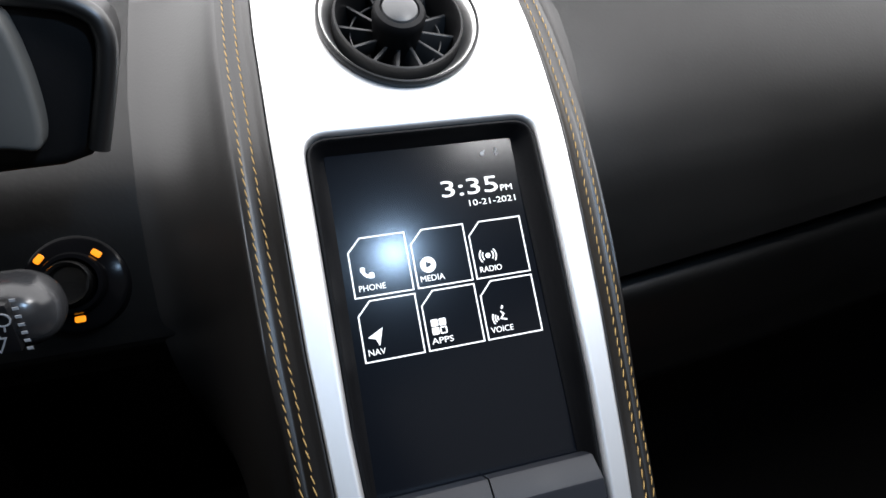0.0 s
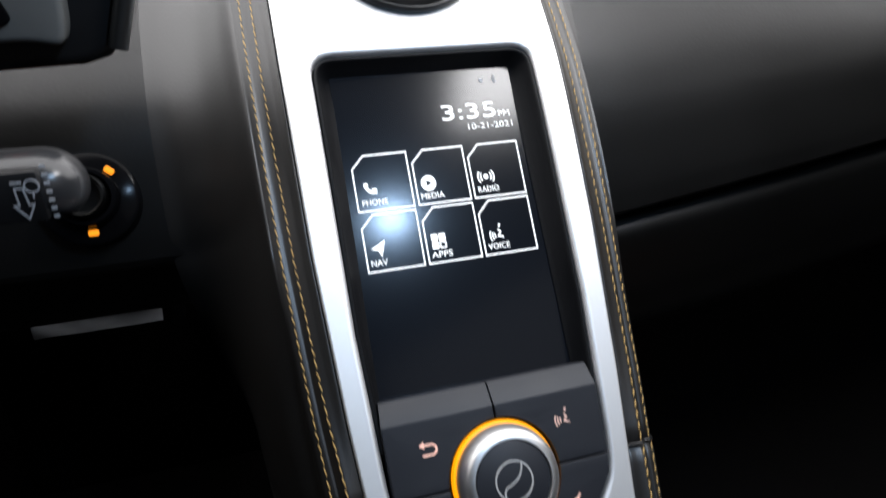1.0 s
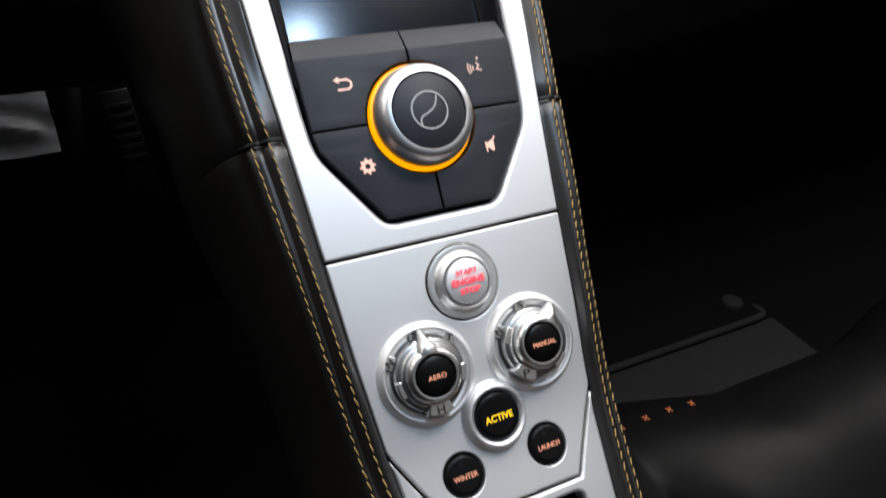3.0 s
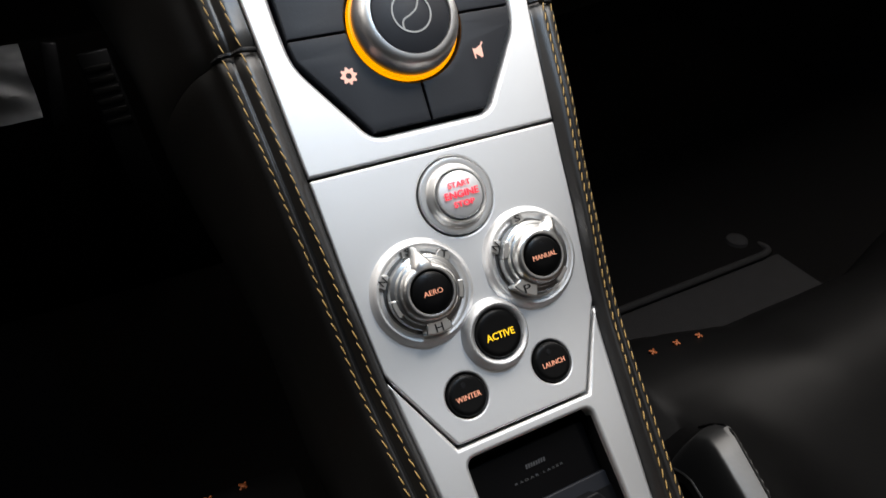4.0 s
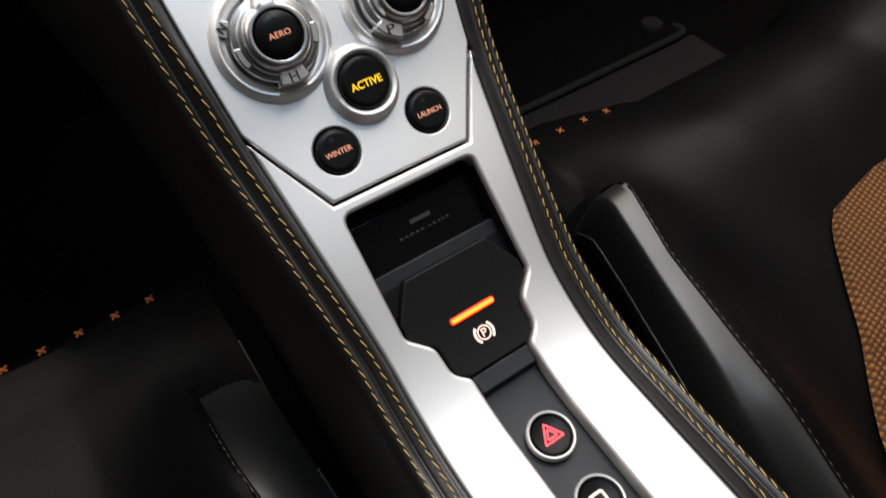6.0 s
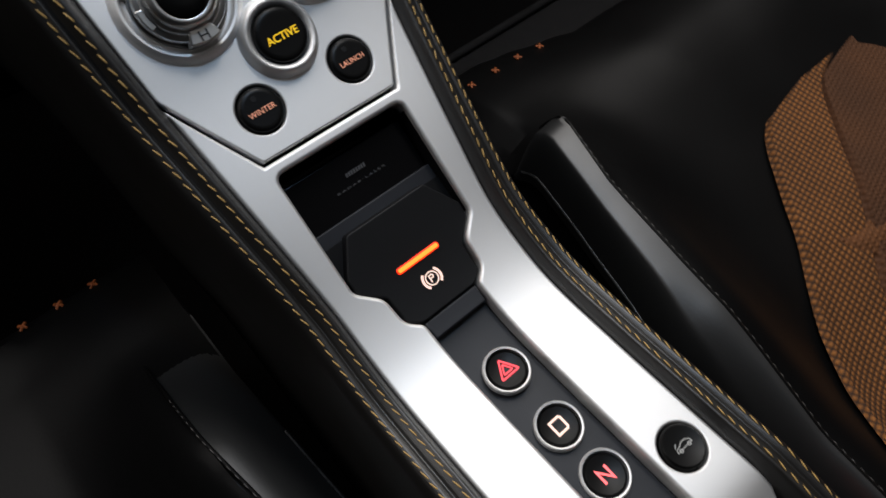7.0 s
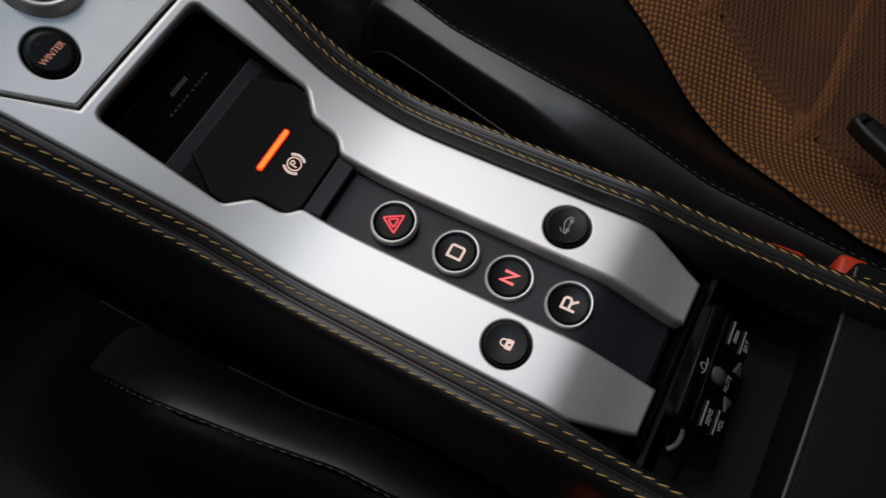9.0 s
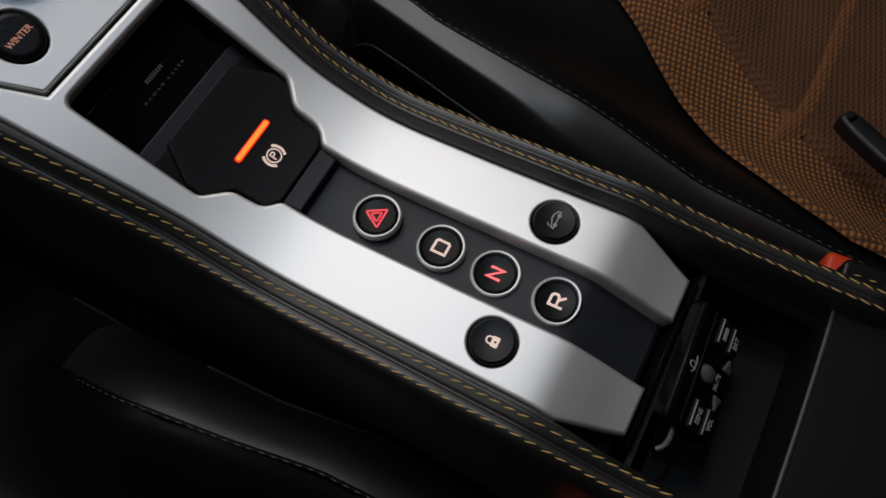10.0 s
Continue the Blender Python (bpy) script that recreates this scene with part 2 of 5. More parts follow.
def lathe(profile, x=0.0, u=0.0, seg=48, flat=True, m=None):
    """A turned form: (radius, height) pairs about the axis off the surface at (x, u)."""
    bm = bmesh.new()
    rings = []
    for r, h in profile:
        if r < 1e-6:
            rings.append([bm.verts.new((x, u, h))])
        else:
            rings.append([bm.verts.new((x + r * math.cos(a), u + r * math.sin(a), h)) for a in np.linspace(0, 2 * math.pi, seg, endpoint=False)])
    for a, b in zip(rings, rings[1:]):
        for i in range(seg):
            j = (i + 1) % seg
            if len(a) == 1 and len(b) == 1:
                continue
            if len(b) == 1:
                bm.faces.new((a[i], a[j], b[0]))
            elif len(a) == 1:
                bm.faces.new((a[0], b[j], b[i]))
            else:
                bm.faces.new((a[i], a[j], b[j], b[i]))
    bmesh.ops.recalc_face_normals(bm, faces=bm.faces)
    if m is not None:
        bm.transform(m)
        return bm
    return bend(bm) if flat else bm


def rounded(poly, r, n=5):
    out, k = [], len(poly)
    for i in range(k):
        p, a, b = (np.array(poly[j % k], float) for j in (i, i - 1, i + 1))
        ri = r[i] if isinstance(r, (list, tuple)) else r
        if ri <= 0:
            out.append(tuple(p))
            continue
        da, db = a - p, b - p
        la, lb = np.linalg.norm(da), np.linalg.norm(db)
        t = min(ri, la * 0.48, lb * 0.48)
        s, e = p + da / la * t, p + db / lb * t
        for w in np.linspace(0, 1, n):
            out.append(tuple((1 - w) ** 2 * s + 2 * w * (1 - w) * p + w * w * e))
    return out


def inset(poly, d):
    """The anticlockwise outline moved inwards by d."""
    p = np.array(poly, float)
    a, b = p - np.roll(p, 1, 0), np.roll(p, -1, 0) - p
    a, b = a / np.linalg.norm(a, axis=1)[:, None], b / np.linalg.norm(b, axis=1)[:, None]
    na, nb = np.stack([-a[:, 1], a[:, 0]], 1), np.stack([-b[:, 1], b[:, 0]], 1)
    m = na + nb
    m /= np.maximum(np.linalg.norm(m, axis=1), 1e-9)[:, None]
    c = np.maximum((m * na).sum(1), 0.5)[:, None]
    return [tuple(q) for q in p + m * d / c]


def circle(x, u, r, n=40):
    return [(x + r * math.cos(a), u + r * math.sin(a)) for a in np.linspace(0, 2 * math.pi, n, endpoint=False)]


def plate(outer, holes=(), lip=0.001, drop=0.006, h=0.0, step=0.004, bent=True, hole_lip=None):
    """A panel in (x, u, h) with rounded edges, cut across often enough to follow the running surface."""
    bm = bmesh.new()
    top = []
    hole_lip = lip if hole_lip is None else hole_lip
    for n, loop in enumerate([outer, *holes]):
        sign, lp = (1, lip) if n == 0 else (-1, hole_lip)
        rings = []
        for a in (90, 67, 45, 22, 0):
            g = inset(loop, sign * lp * (1 - math.cos(radians(a)))) if a else loop
            rings.append([bm.verts.new((px, pu, h - lp * (1 - math.sin(radians(a))))) for px, pu in g])
        rings.append([bm.verts.new((px, pu, h - drop)) for px, pu in loop])
        k = len(loop)
        for ra, rb in zip(rings, rings[1:]):
            for i in range(k):
                q = (ra[i], rb[i], rb[(i + 1) % k], ra[(i + 1) % k])
                bm.faces.new(q if sign > 0 else q[::-1])
        top += [bm.edges.get((rings[0][i], rings[0][(i + 1) % k])) for i in range(k)]
    made = bmesh.ops.triangle_fill(bm, use_beauty=True, use_dissolve=False, edges=top, normal=(0, 0, 1))
    for f in made["geom"]:
        if isinstance(f, bmesh.types.BMFace) and f.normal.z < 0:
            f.normal_flip()
    if step:
        us = [p[1] for p in outer]
        for c in np.arange(min(us) + step, max(us), step):
            bmesh.ops.bisect_plane(bm, geom=bm.verts[:] + bm.edges[:] + bm.faces[:], plane_co=(0, c, 0), plane_no=(0, 1, 0))
    bmesh.ops.recalc_face_normals(bm, faces=bm.faces)
    return bend(bm, step > 0, h) if bent else bm


def ribbon(points, width, h, closed=False, thick=0.0002, bent=True):
    """A printed or lit line of even width."""
    p = np.array(points, float)
    if closed:
        nx, pv = np.roll(p, -1, 0), np.roll(p, 1, 0)
    else:
        nx, pv = np.vstack([p[1:], 2 * p[-1] - p[-2]]), np.vstack([2 * p[0] - p[1], p[:-1]])
    a, b = p - pv, nx - p
    a, b = a / np.linalg.norm(a, axis=1)[:, None], b / np.linalg.norm(b, axis=1)[:, None]
    na, nb = np.stack([-a[:, 1], a[:, 0]], 1), np.stack([-b[:, 1], b[:, 0]], 1)
    m = na + nb
    m /= np.linalg.norm(m, axis=1)[:, None]
    o = m * (width / 2 / np.maximum((m * na).sum(1), 0.5))[:, None]
    bm = bmesh.new()
    rows = [[bm.verts.new((*q, z)) for q in side] for side, z in ((p + o, h - thick), (p + o, h), (p - o, h), (p - o, h - thick))]
    k = len(p)
    for i in range(k if closed else k - 1):
        j = (i + 1) % k
        for ra, rb in zip(rows, rows[1:]):
            bm.faces.new((ra[i], ra[j], rb[j], rb[i]))
    bmesh.ops.recalc_face_normals(bm, faces=bm.faces)
    return bend(bm) if bent else bm


def merge(*parts):
    out = bmesh.new()
    for bm in parts:
        me = bpy.data.meshes.new("tmp")
        bm.to_mesh(me)
        bm.free()
        out.from_mesh(me)
        bpy.data.meshes.remove(me)
    return out


def blob(poly, h, thick=0.0002, bent=True):
    """A flat printed shape."""
    return plate(poly, lip=thick * 0.5, drop=thick, h=h, step=0, bent=bent)


def lettering(text, x, u, h, height, width, bent=True, turn=0.0, weight=0.012):
    cu = bpy.data.curves.new("lettering", "FONT")
    cu.body, cu.extrude, cu.offset = text, 0.02, weight
    cu.resolution_u = 3
    ob = bpy.data.objects.new("lettering", cu)
    me = bpy.data.meshes.new_from_object(ob)
    bm = bmesh.new()
    bm.from_mesh(me)
    bpy.data.objects.remove(ob)
    bpy.data.curves.remove(cu)
    bpy.data.meshes.remove(me)
    lo = [min(v.co[i] for v in bm.verts) for i in range(3)]
    hi = [max(v.co[i] for v in bm.verts) for i in range(3)]
    c, s = math.cos(radians(turn)), math.sin(radians(turn))
    for v in bm.verts:
        a = ((v.co.x - lo[0]) / (hi[0] - lo[0]) - 0.5) * width
        b = ((v.co.y - lo[1]) / (hi[1] - lo[1]) - 0.5) * height
        v.co = (x + a * c - b * s, u + a * s + b * c, h - 0.0002 + 0.0002 * (v.co.z > 0))
    return bend(bm) if bent else bm


def box(x0, x1, y0, y1, z0, z1, bevel=0.0, seg=3):
    bm = bmesh.new()
    bmesh.ops.create_cube(bm, size=1)
    for v in bm.verts:
        v.co = (x0 + (v.co.x + 0.5) * (x1 - x0), y0 + (v.co.y + 0.5) * (y1 - y0), z0 + (v.co.z + 0.5) * (z1 - z0))
    if bevel:
        bmesh.ops.bevel(bm, geom=bm.edges[:], offset=bevel, segments=seg, profile=0.5, affect="EDGES")
    return bm


def tube(points, r, seg=8):
    """A round cord along points in the world."""
    p = [Vector(q) for q in points]
    bm = bmesh.new()
    rings = []
    for i, q in enumerate(p):
        t = (p[min(i + 1, len(p) - 1)] - p[max(i - 1, 0)]).normalized()
        a = t.cross(Vector((0.3, 0.2, 1))).normalized()
        b = t.cross(a)
        rings.append([bm.verts.new(q + (a * math.cos(w) + b * math.sin(w)) * r) for w in np.linspace(0, 2 * math.pi, seg, endpoint=False)])
    for ra, rb in zip(rings, rings[1:]):
        for i in range(seg):
            bm.faces.new((ra[i], ra[(i + 1) % seg], rb[(i + 1) % seg], rb[i]))
    bm.faces.new(rings[0])
    bm.faces.new(rings[-1])
    bmesh.ops.recalc_face_normals(bm, faces=bm.faces)
    return bm


def smooth_line(points, n):
    """n points on a soft curve through the given ones."""
    c = np.array(points, float)
    c = np.vstack([2 * c[0] - c[1], c, 2 * c[-1] - c[-2]])
    out = []
    for w in np.linspace(0, len(c) - 3 - 1e-6, n):
        i = int(w)
        s = w - i
        p0, p1, p2, p3 = c[i:i + 4]
        out.append(0.5 * (2 * p1 + (p2 - p0) * s + (2 * p0 - 5 * p1 + 4 * p2 - p3) * s * s + (3 * p1 - p0 - 3 * p2 + p3) * s ** 3))
    return np.array(out)

# ---- cabin shell ----
def slab(name, x0, x1, y0, y1, z0, z1, mat, label, category):
    return tagged(part(name, box(x0, x1, y0, y1, z0, z1, 0.004, 1), mat, smooth=False), label, category, kind="structure")


slab("floor", -0.85, 1.05, -0.95, 0.86, 0.07, 0.10, carpet, "black carpeted cabin floor of the car", "floor")
slab("ceiling", -0.85, 1.05, -0.95, -0.03, 1.18, 1.21, soft_black, "dark fabric headliner over the cabin", "ceiling")
slab("wall_rear", -0.85, 1.05, -0.98, -0.95, 0.07, 0.78, soft_black, "dark rear bulkhead behind the seats", "wall")
slab("wall_front", -0.88, 1.08, 0.86, 0.89, 0.07, 0.95, soft_black, "dark bulkhead ahead of the footwells", "wall")
slab("wall_driver", -0.88, -0.85, -0.95, 0.86, 0.07, 0.72, soft_black, "dark driver's door panel below the window", "wall")
slab("wall_passenger", 1.05, 1.08, -0.95, 0.86, 0.07, 0.72, soft_black, "dark passenger door panel below the window", "wall")


# ---- dashboard: leather faces either side of the console ----
DASH = smooth_line([(0.865, 0.885), (0.60, 0.875), (0.42, 0.856), (0.330, 0.840), (0.277, 0.824), (0.235, 0.800), (0.212, 0.780), (0.1925, 0.760), (0.1725, 0.735), (0.1595, 0.715), (0.1520, 0.700), (0.1455, 0.680), (0.1410, 0.664), (0.139, 0.655), (0.138, 0.650)], 110)
# the driver's side lies back a little more towards the top
DASH_DRIVER = np.array([(y + 0.34 * max(0.0, z - 0.715) ** 2 / (max(0.0, z - 0.715) + 0.02), z) for y, z in DASH])


def dash_face(name, x0, x1, label, knee=False):
    if knee:
        under = smooth_line([(0.138, 0.650), (0.142, 0.644), (0.165, 0.636), (0.215, 0.615), (0.258, 0.590), (0.273, 0.563), (0.286, 0.541), (0.302, 0.523), (0.311, 0.525), (0.330, 0.550), (0.36, 0.57)], 44)[1:]
    else:
        under = smooth_line([(0.138, 0.650), (0.145, 0.644), (0.155, 0.6405), (0.157, 0.6385), (0.151, 0.6365), (0.145, 0.632), (0.1425, 0.622), (0.1430, 0.602), (0.148, 0.572), (0.160, 0.540), (0.21, 0.510), (0.40, 0.490)], 60)[1:]
    made = []
    face = DASH_DRIVER if knee else DASH
    for profile, what in ((face, name), (np.vstack([face[-1:], under]), "knee_pad" if knee else "glovebox_lid")):
        bm = bmesh.new()
        grid = []
        for x in np.linspace(x0, x1, 40):
            away = max(0.0, abs(x) - 0.18)
            grid.append([bm.verts.new((x, y + 0.16 * away ** 2 * (not knee), z + 0.13 * (min(x, 0.42) - 0.20) * min(1.0, max(0.0, (0.78 - z) / 0.12)) * (not knee))) for y, z in profile])
        for a, b in zip(grid, grid[1:]):
            for i in range(len(a) - 1):
                bm.faces.new((a[i], a[i + 1], b[i + 1], b[i]))
        bmesh.ops.solidify(bm, geom=bm.faces[:], thickness=0.008)
        bmesh.ops.recalc_face_normals(bm, faces=bm.faces)
        made.append(part(what, bm, dash_leather, made[0] if made else None, ("black leather knee pad" if knee else "black leather glovebox lid") if made else ""))
    return tagged(made[0], label, "dashboard")


passenger_dash = dash_face("dashboard_panel", 0.07, 1.04, "black leather dashboard on the passenger side, softly curved")
dash_face("dashboard_panel", -0.84, -0.07, "black leather dashboard behind the steering column", True)
part("seam", tube([(0.17 + 0.045 * k, 0.2265 + 0.16 * max(0.0, 0.045 * k - 0.01) ** 2, 0.7935) for k in range(19)], 0.0012), black_plastic, passenger_dash)

# ---- centre console ----
console = group_thing("center_console", (0, -0.05, 0.10), "sloping centre console in brushed silver with stitched leather edges", "console")


def edge_u(a, b, step=0.008):
    n = max(2, int(abs(b - a) / step) + 1)
    return np.linspace(a, b, n)


def aperture(grow=0.0):
    pts = [(-0.0255, 0.0098), (0.0255, 0.0098), (0.0476, 0.0425), (0.0492, 0.060), (0.0520, 0.12), (0.0528, 0.2445), (-0.0528, 0.2445), (-0.0520, 0.12), (-0.0492, 0.060), (-0.0476, 0.0425)]
    out = rounded(pts, [0.005, 0.005, 0.007, 0, 0, 0.011, 0.011, 0, 0, 0.007], 7)
    return inset(out, -grow) if grow else out


def fascia():
    us = edge_u(0.0005, 0.37)
    outer = [(W(u) - 0.0004, u) for u in us] + [(-W(u) + 0.0004, u) for u in us[::-1]]
    return plate(outer, [aperture(), circle(0.0008, 0.302, 0.0365, 56)], lip=0.0010, drop=0.0055, hole_lip=0.0026)


part("upper_fascia", fascia(), silver, console, "brushed silver fascia round the screen")

SPOTS = {"start": (0.0008, -0.0205), "aero": (-0.0243, -0.0533), "manual": (0.0249, -0.0533), "active": (0.0, -0.0784), "winter": (-0.0198, -0.0972), "launch": (0.0198, -0.0972)}


def mid_panel():
    us = edge_u(-0.0790, -0.0008)
    outer = [(-0.0297, -0.1136), (0.0297, -0.1136)] + [(W(u) - 0.0004, u) for u in us] + [(-W(u) + 0.0004, u) for u in us[::-1]]
    holes = [circle(*SPOTS["start"], 0.0165, 56), circle(*SPOTS["winter"], 0.0089), circle(*SPOTS["launch"], 0.0089), circle(*SPOTS["active"], 0.0118),
             circle(*SPOTS["aero"], 0.0175, 48), circle(*SPOTS["manual"], 0.0175, 48)]
    return plate(rounded(outer, 0.0006, 2), holes, lip=0.0009, drop=0.005, hole_lip=0.0009)


part("switch_panel", mid_panel(), silver, console, "silver panel for start button and dials")


def lower_panel():
    right = [(0.0310, -0.3452), (0.0392, -0.3200)] + [(W(u) - 0.0004, u) for u in edge_u(-0.310, -0.0822)]
    left = [(-x, u) for x, u in right[::-1]]
    ridge = [(-0.0303, -0.1149), (0.0303, -0.1149)]
    inner_l = [(-0.0290, -0.1197), (-0.0292, -0.1712), (-0.0206, -0.1795), (-0.0197, -0.1915), (-0.0138, -0.1965), (-0.0135, -0.250), (-0.0130, -0.3452)]
    outer = right + [(0.0303, -0.1149), (-0.0303, -0.1149)] + left + rounded([(-0.0130, -0.3452), *inner_l[::-1][1:], *[(-x, u) for x, u in inner_l[:-1]], (0.0130, -0.3452)],
            [0, 0, 0.002, 0.003, 0.003, 0.002, 0.004, 0.004, 0.002, 0.003, 0.003, 0.002, 0, 0], 5)
    return plate(outer, [circle(-0.0253, -0.2906, 0.0088), circle(0.0253, -0.2906, 0.0088)], lip=0.0016, drop=0.008, hole_lip=0.0010)


part("tunnel_panel", lower_panel(), silver, console, "silver panel along the tunnel, bright at its edges")


# dark carrier under all panels
def carrier():
    bm = bmesh.new()
    rows = []
    for u in edge_u(-0.345, 0.37, 0.006):
        w = W(u) + 0.001
        deep = -0.024 if u > -0.0 else -0.0085
        deep = -0.030 if -0.152 < u < -0.117 else (-0.040 if u > 0.24 else deep)
        rows.append([bm.verts.new((x, u, deep)) for x in np.linspace(-w, w, 8)])
    for a, b in zip(rows, rows[1:]):
        for i in range(7):
            bm.faces.new((a[i], a[i + 1], b[i + 1], b[i]))
    return bend(bm)


part("carrier", carrier(), soft_black, console, "black plastic carrier in the gaps")
# walls of the pocket
part("pocket_wall", merge(*[bend(b) for b in (box(-0.0302, -0.0290, -0.176, -0.119, -0.030, -0.0035), box(0.0290, 0.0302, -0.176, -0.119, -0.030, -0.0035), box(-0.0302, 0.0302, -0.1194, -0.1184, -0.030, -0.0035))]), soft_black, console)
# switch tray between the two silver strips
part("switch_tray", plate([(-0.0132, -0.344), (0.0132, -0.344), (0.0134, -0.198), (-0.0134, -0.198)], lip=0.0006, drop=0.002, h=-0.0078), key_plastic, console, "dark grey tray that holds the gear buttons")
part("tray_step", plate([(-0.0130, -0.2035), (0.0130, -0.2035), (0.0132, -0.1962), (-0.0132, -0.1962)], lip=0.0008, drop=0.004, h=-0.0030), key_plastic, console, "raised grey step below the brake switch")

# leather rolls along both sides
ROW_U = [-0.42, -0.20, -0.15, -0.08, -0.03, 0.008, 0.045, 0.10, 0.15, 0.20, 0.40]
ROW_A = [(0.0042, 0.0101), (0.0041, 0.0100), (0.0040, 0.0096), (0.0046, 0.0097), (0.0044, 0.0095), (0.0054, 0.0108), (0.0057, 0.0120), (0.0068, 0.0121), (0.0070, 0.0120), (0.0075, 0.0125), (0.0076, 0.0128)]
ROW_H = [(0.0045, 0.0040), (0.0045, 0.0040), (0.0042, 0.0020), (0.0030, -0.0008), (0.0036, -0.0008), (0.0030, -0.0004), (0.0008, -0.0032), (-0.0030, -0.0055), (-0.0050, -0.0062), (-0.0066, -0.0070), (-0.0075, -0.0080)]


def rows_at(u):
    ai, ao, hi, ho = [float(np.interp(u, ROW_U, [r[k] for r in table])) for table in (ROW_A, ROW_H) for k in (0, 1)]
    # past the crest of the silver the leather stays nearly level
    rise = 0.6 * max(0.0, 0.4092 - S(0, u).z) if u < -0.28 else 0.0
    return ai, ao, hi + rise, ho + rise


def low_share(u):
    s = min(1.0, max(0.0, (0.07 - u) / 0.16))
    return s * s * (3 - 2 * s)


def dash_depth(u, way):
    """How far the dashboard's face lies below the running surface."""
    p = S(0, u)
    n = S(0, u, 1.0) - p
    d = [((y - p.y) * n.z - (z - p.z) * n.y, (y - p.y) * n.y + (z - p.z) * n.z) for y, z in (DASH if way > 0 else DASH_DRIVER)[::-1]]
    return float(np.interp(0.0, [q[0] for q in d][::-1] if d[0][0] > d[-1][0] else [q[0] for q in d], [q[1] for q in d][::-1] if d[0][0] > d[-1][0] else [q[1] for q in d]))


def section(u, way):
    """The leather's cross-section beside the silver: (outwards, off the surface) pairs."""
    ai, ao, hi, ho = rows_at(u)
    k = low_share(u)
    g = (ai + ao) / 2
    head = [(-0.0006, -0.0040), (0.0000, -0.0016 * (1 - k) - 0.0004 * k), (0.0010, -0.0012 * (1 - k) + 0.0024 * k), (ai * 0.55, hi * 0.6 - 0.0004 * (1 - k) + 0.0022 * k)]
    body = [(ai, hi), (g - 0.0011, (hi * 0.6 + ho * 0.4) - 0.0004), (g, min(hi, ho) * 0.5 + (hi + ho) * 0.25 - 0.0004 - 0.0007 * k), (g + 0.0011, (hi * 0.3 + ho * 0.7) - 0.0004), (ao, ho), (ao + 0.0024, ho - 0.0024), (ao + 0.0046, ho - 0.0090)]
    wide = 0.0022
    side = [(0.0075 + 0.004 * (1 - k), -0.0250), (0.0100 + 0.010 * (1 - k), -0.0550), (0.0120 + 0.014 * (1 - k), -0.0950), (0.0140 + 0.016 * (1 - k), -0.1500 - 0.07 * k)]
    # higher up the flank spreads out and runs into the dashboard
    f = min(1.0, max(0.0, (u - 0.075) / 0.110))
    f = f * f * (3 - 2 * f)
    deep = min(-0.004, dash_depth(u, way)) - 0.0002
    reach = 0.020 if way > 0 else 0.045
    spread = [(0.0046 + reach * q, ho - wide + (deep - ho + wide) * (1 - (1 - q) ** 2.2)) for q in (0.16, 0.42, 0.72, 1.0)]
    side = [(a * (1 - f) + c * f, h * (1 - f) + d * f) for (a, h), (c, d) in zip(side, spread)]
    body[-2] = (ao + 0.0024, ho - 0.0024 * (1 - f) - 0.0008 * f)
    body[-1] = (ao + 0.0046, (ho - 0.0090) * (1 - f) + (ho - wide) * f)
    return np.array(head + body + [(ao + a, h) for a, h in side])


def leather_roll(side, u0, u1, swell=0.0):
    bm = bmesh.new()
    rows = []
    for u in edge_u(u0, u1, 0.004):
        c = smooth_line(section(u, side), 72)
        end = min(abs(u - u0), abs(u - u1))
        tuck = 0.0022 * max(0.0, 1 - end / 0.003) ** 2
        rows.append([bm.verts.new(S(side * (W(u) + a + swell * min(1, a / 0.01)), u, h - tuck)) for a, h in c])
    for a, b in zip(rows, rows[1:]):
        for i in range(len(a) - 1):
            bm.faces.new((a[i], a[i + 1], b[i + 1], b[i]) if side > 0 else (a[i], b[i], b[i + 1], a[i + 1]))
    for row in (rows[0], rows[-1]):
        c = bm.verts.new(sum((v.co for v in row), Vector()) / len(row))
        for i in range(len(row) - 1):
            bm.faces.new((row[i], row[i + 1], c))
    bmesh.ops.recalc_face_normals(bm, faces=bm.faces)
    return bm


SEAM = 0.0516
rolls = {}
for side in (-1, 1):
    rolls[side, 1] = part("leather_edge", leather_roll(side, SEAM + 0.0004, 0.37), edge_leather, console, "dark leather edge with twin ochre stitching")
    rolls[side, 0] = part("leather_edge", leather_roll(side, -0.405, SEAM - 0.0004, 0.0006), edge_leather, console, "dark leather edge with twin ochre stitching")

# ---- display ----
screen = group_thing("infotainment_screen", S(0, 0.16, -0.02), "portrait touch screen lit with white menu tiles, set in black bezel", "screen")


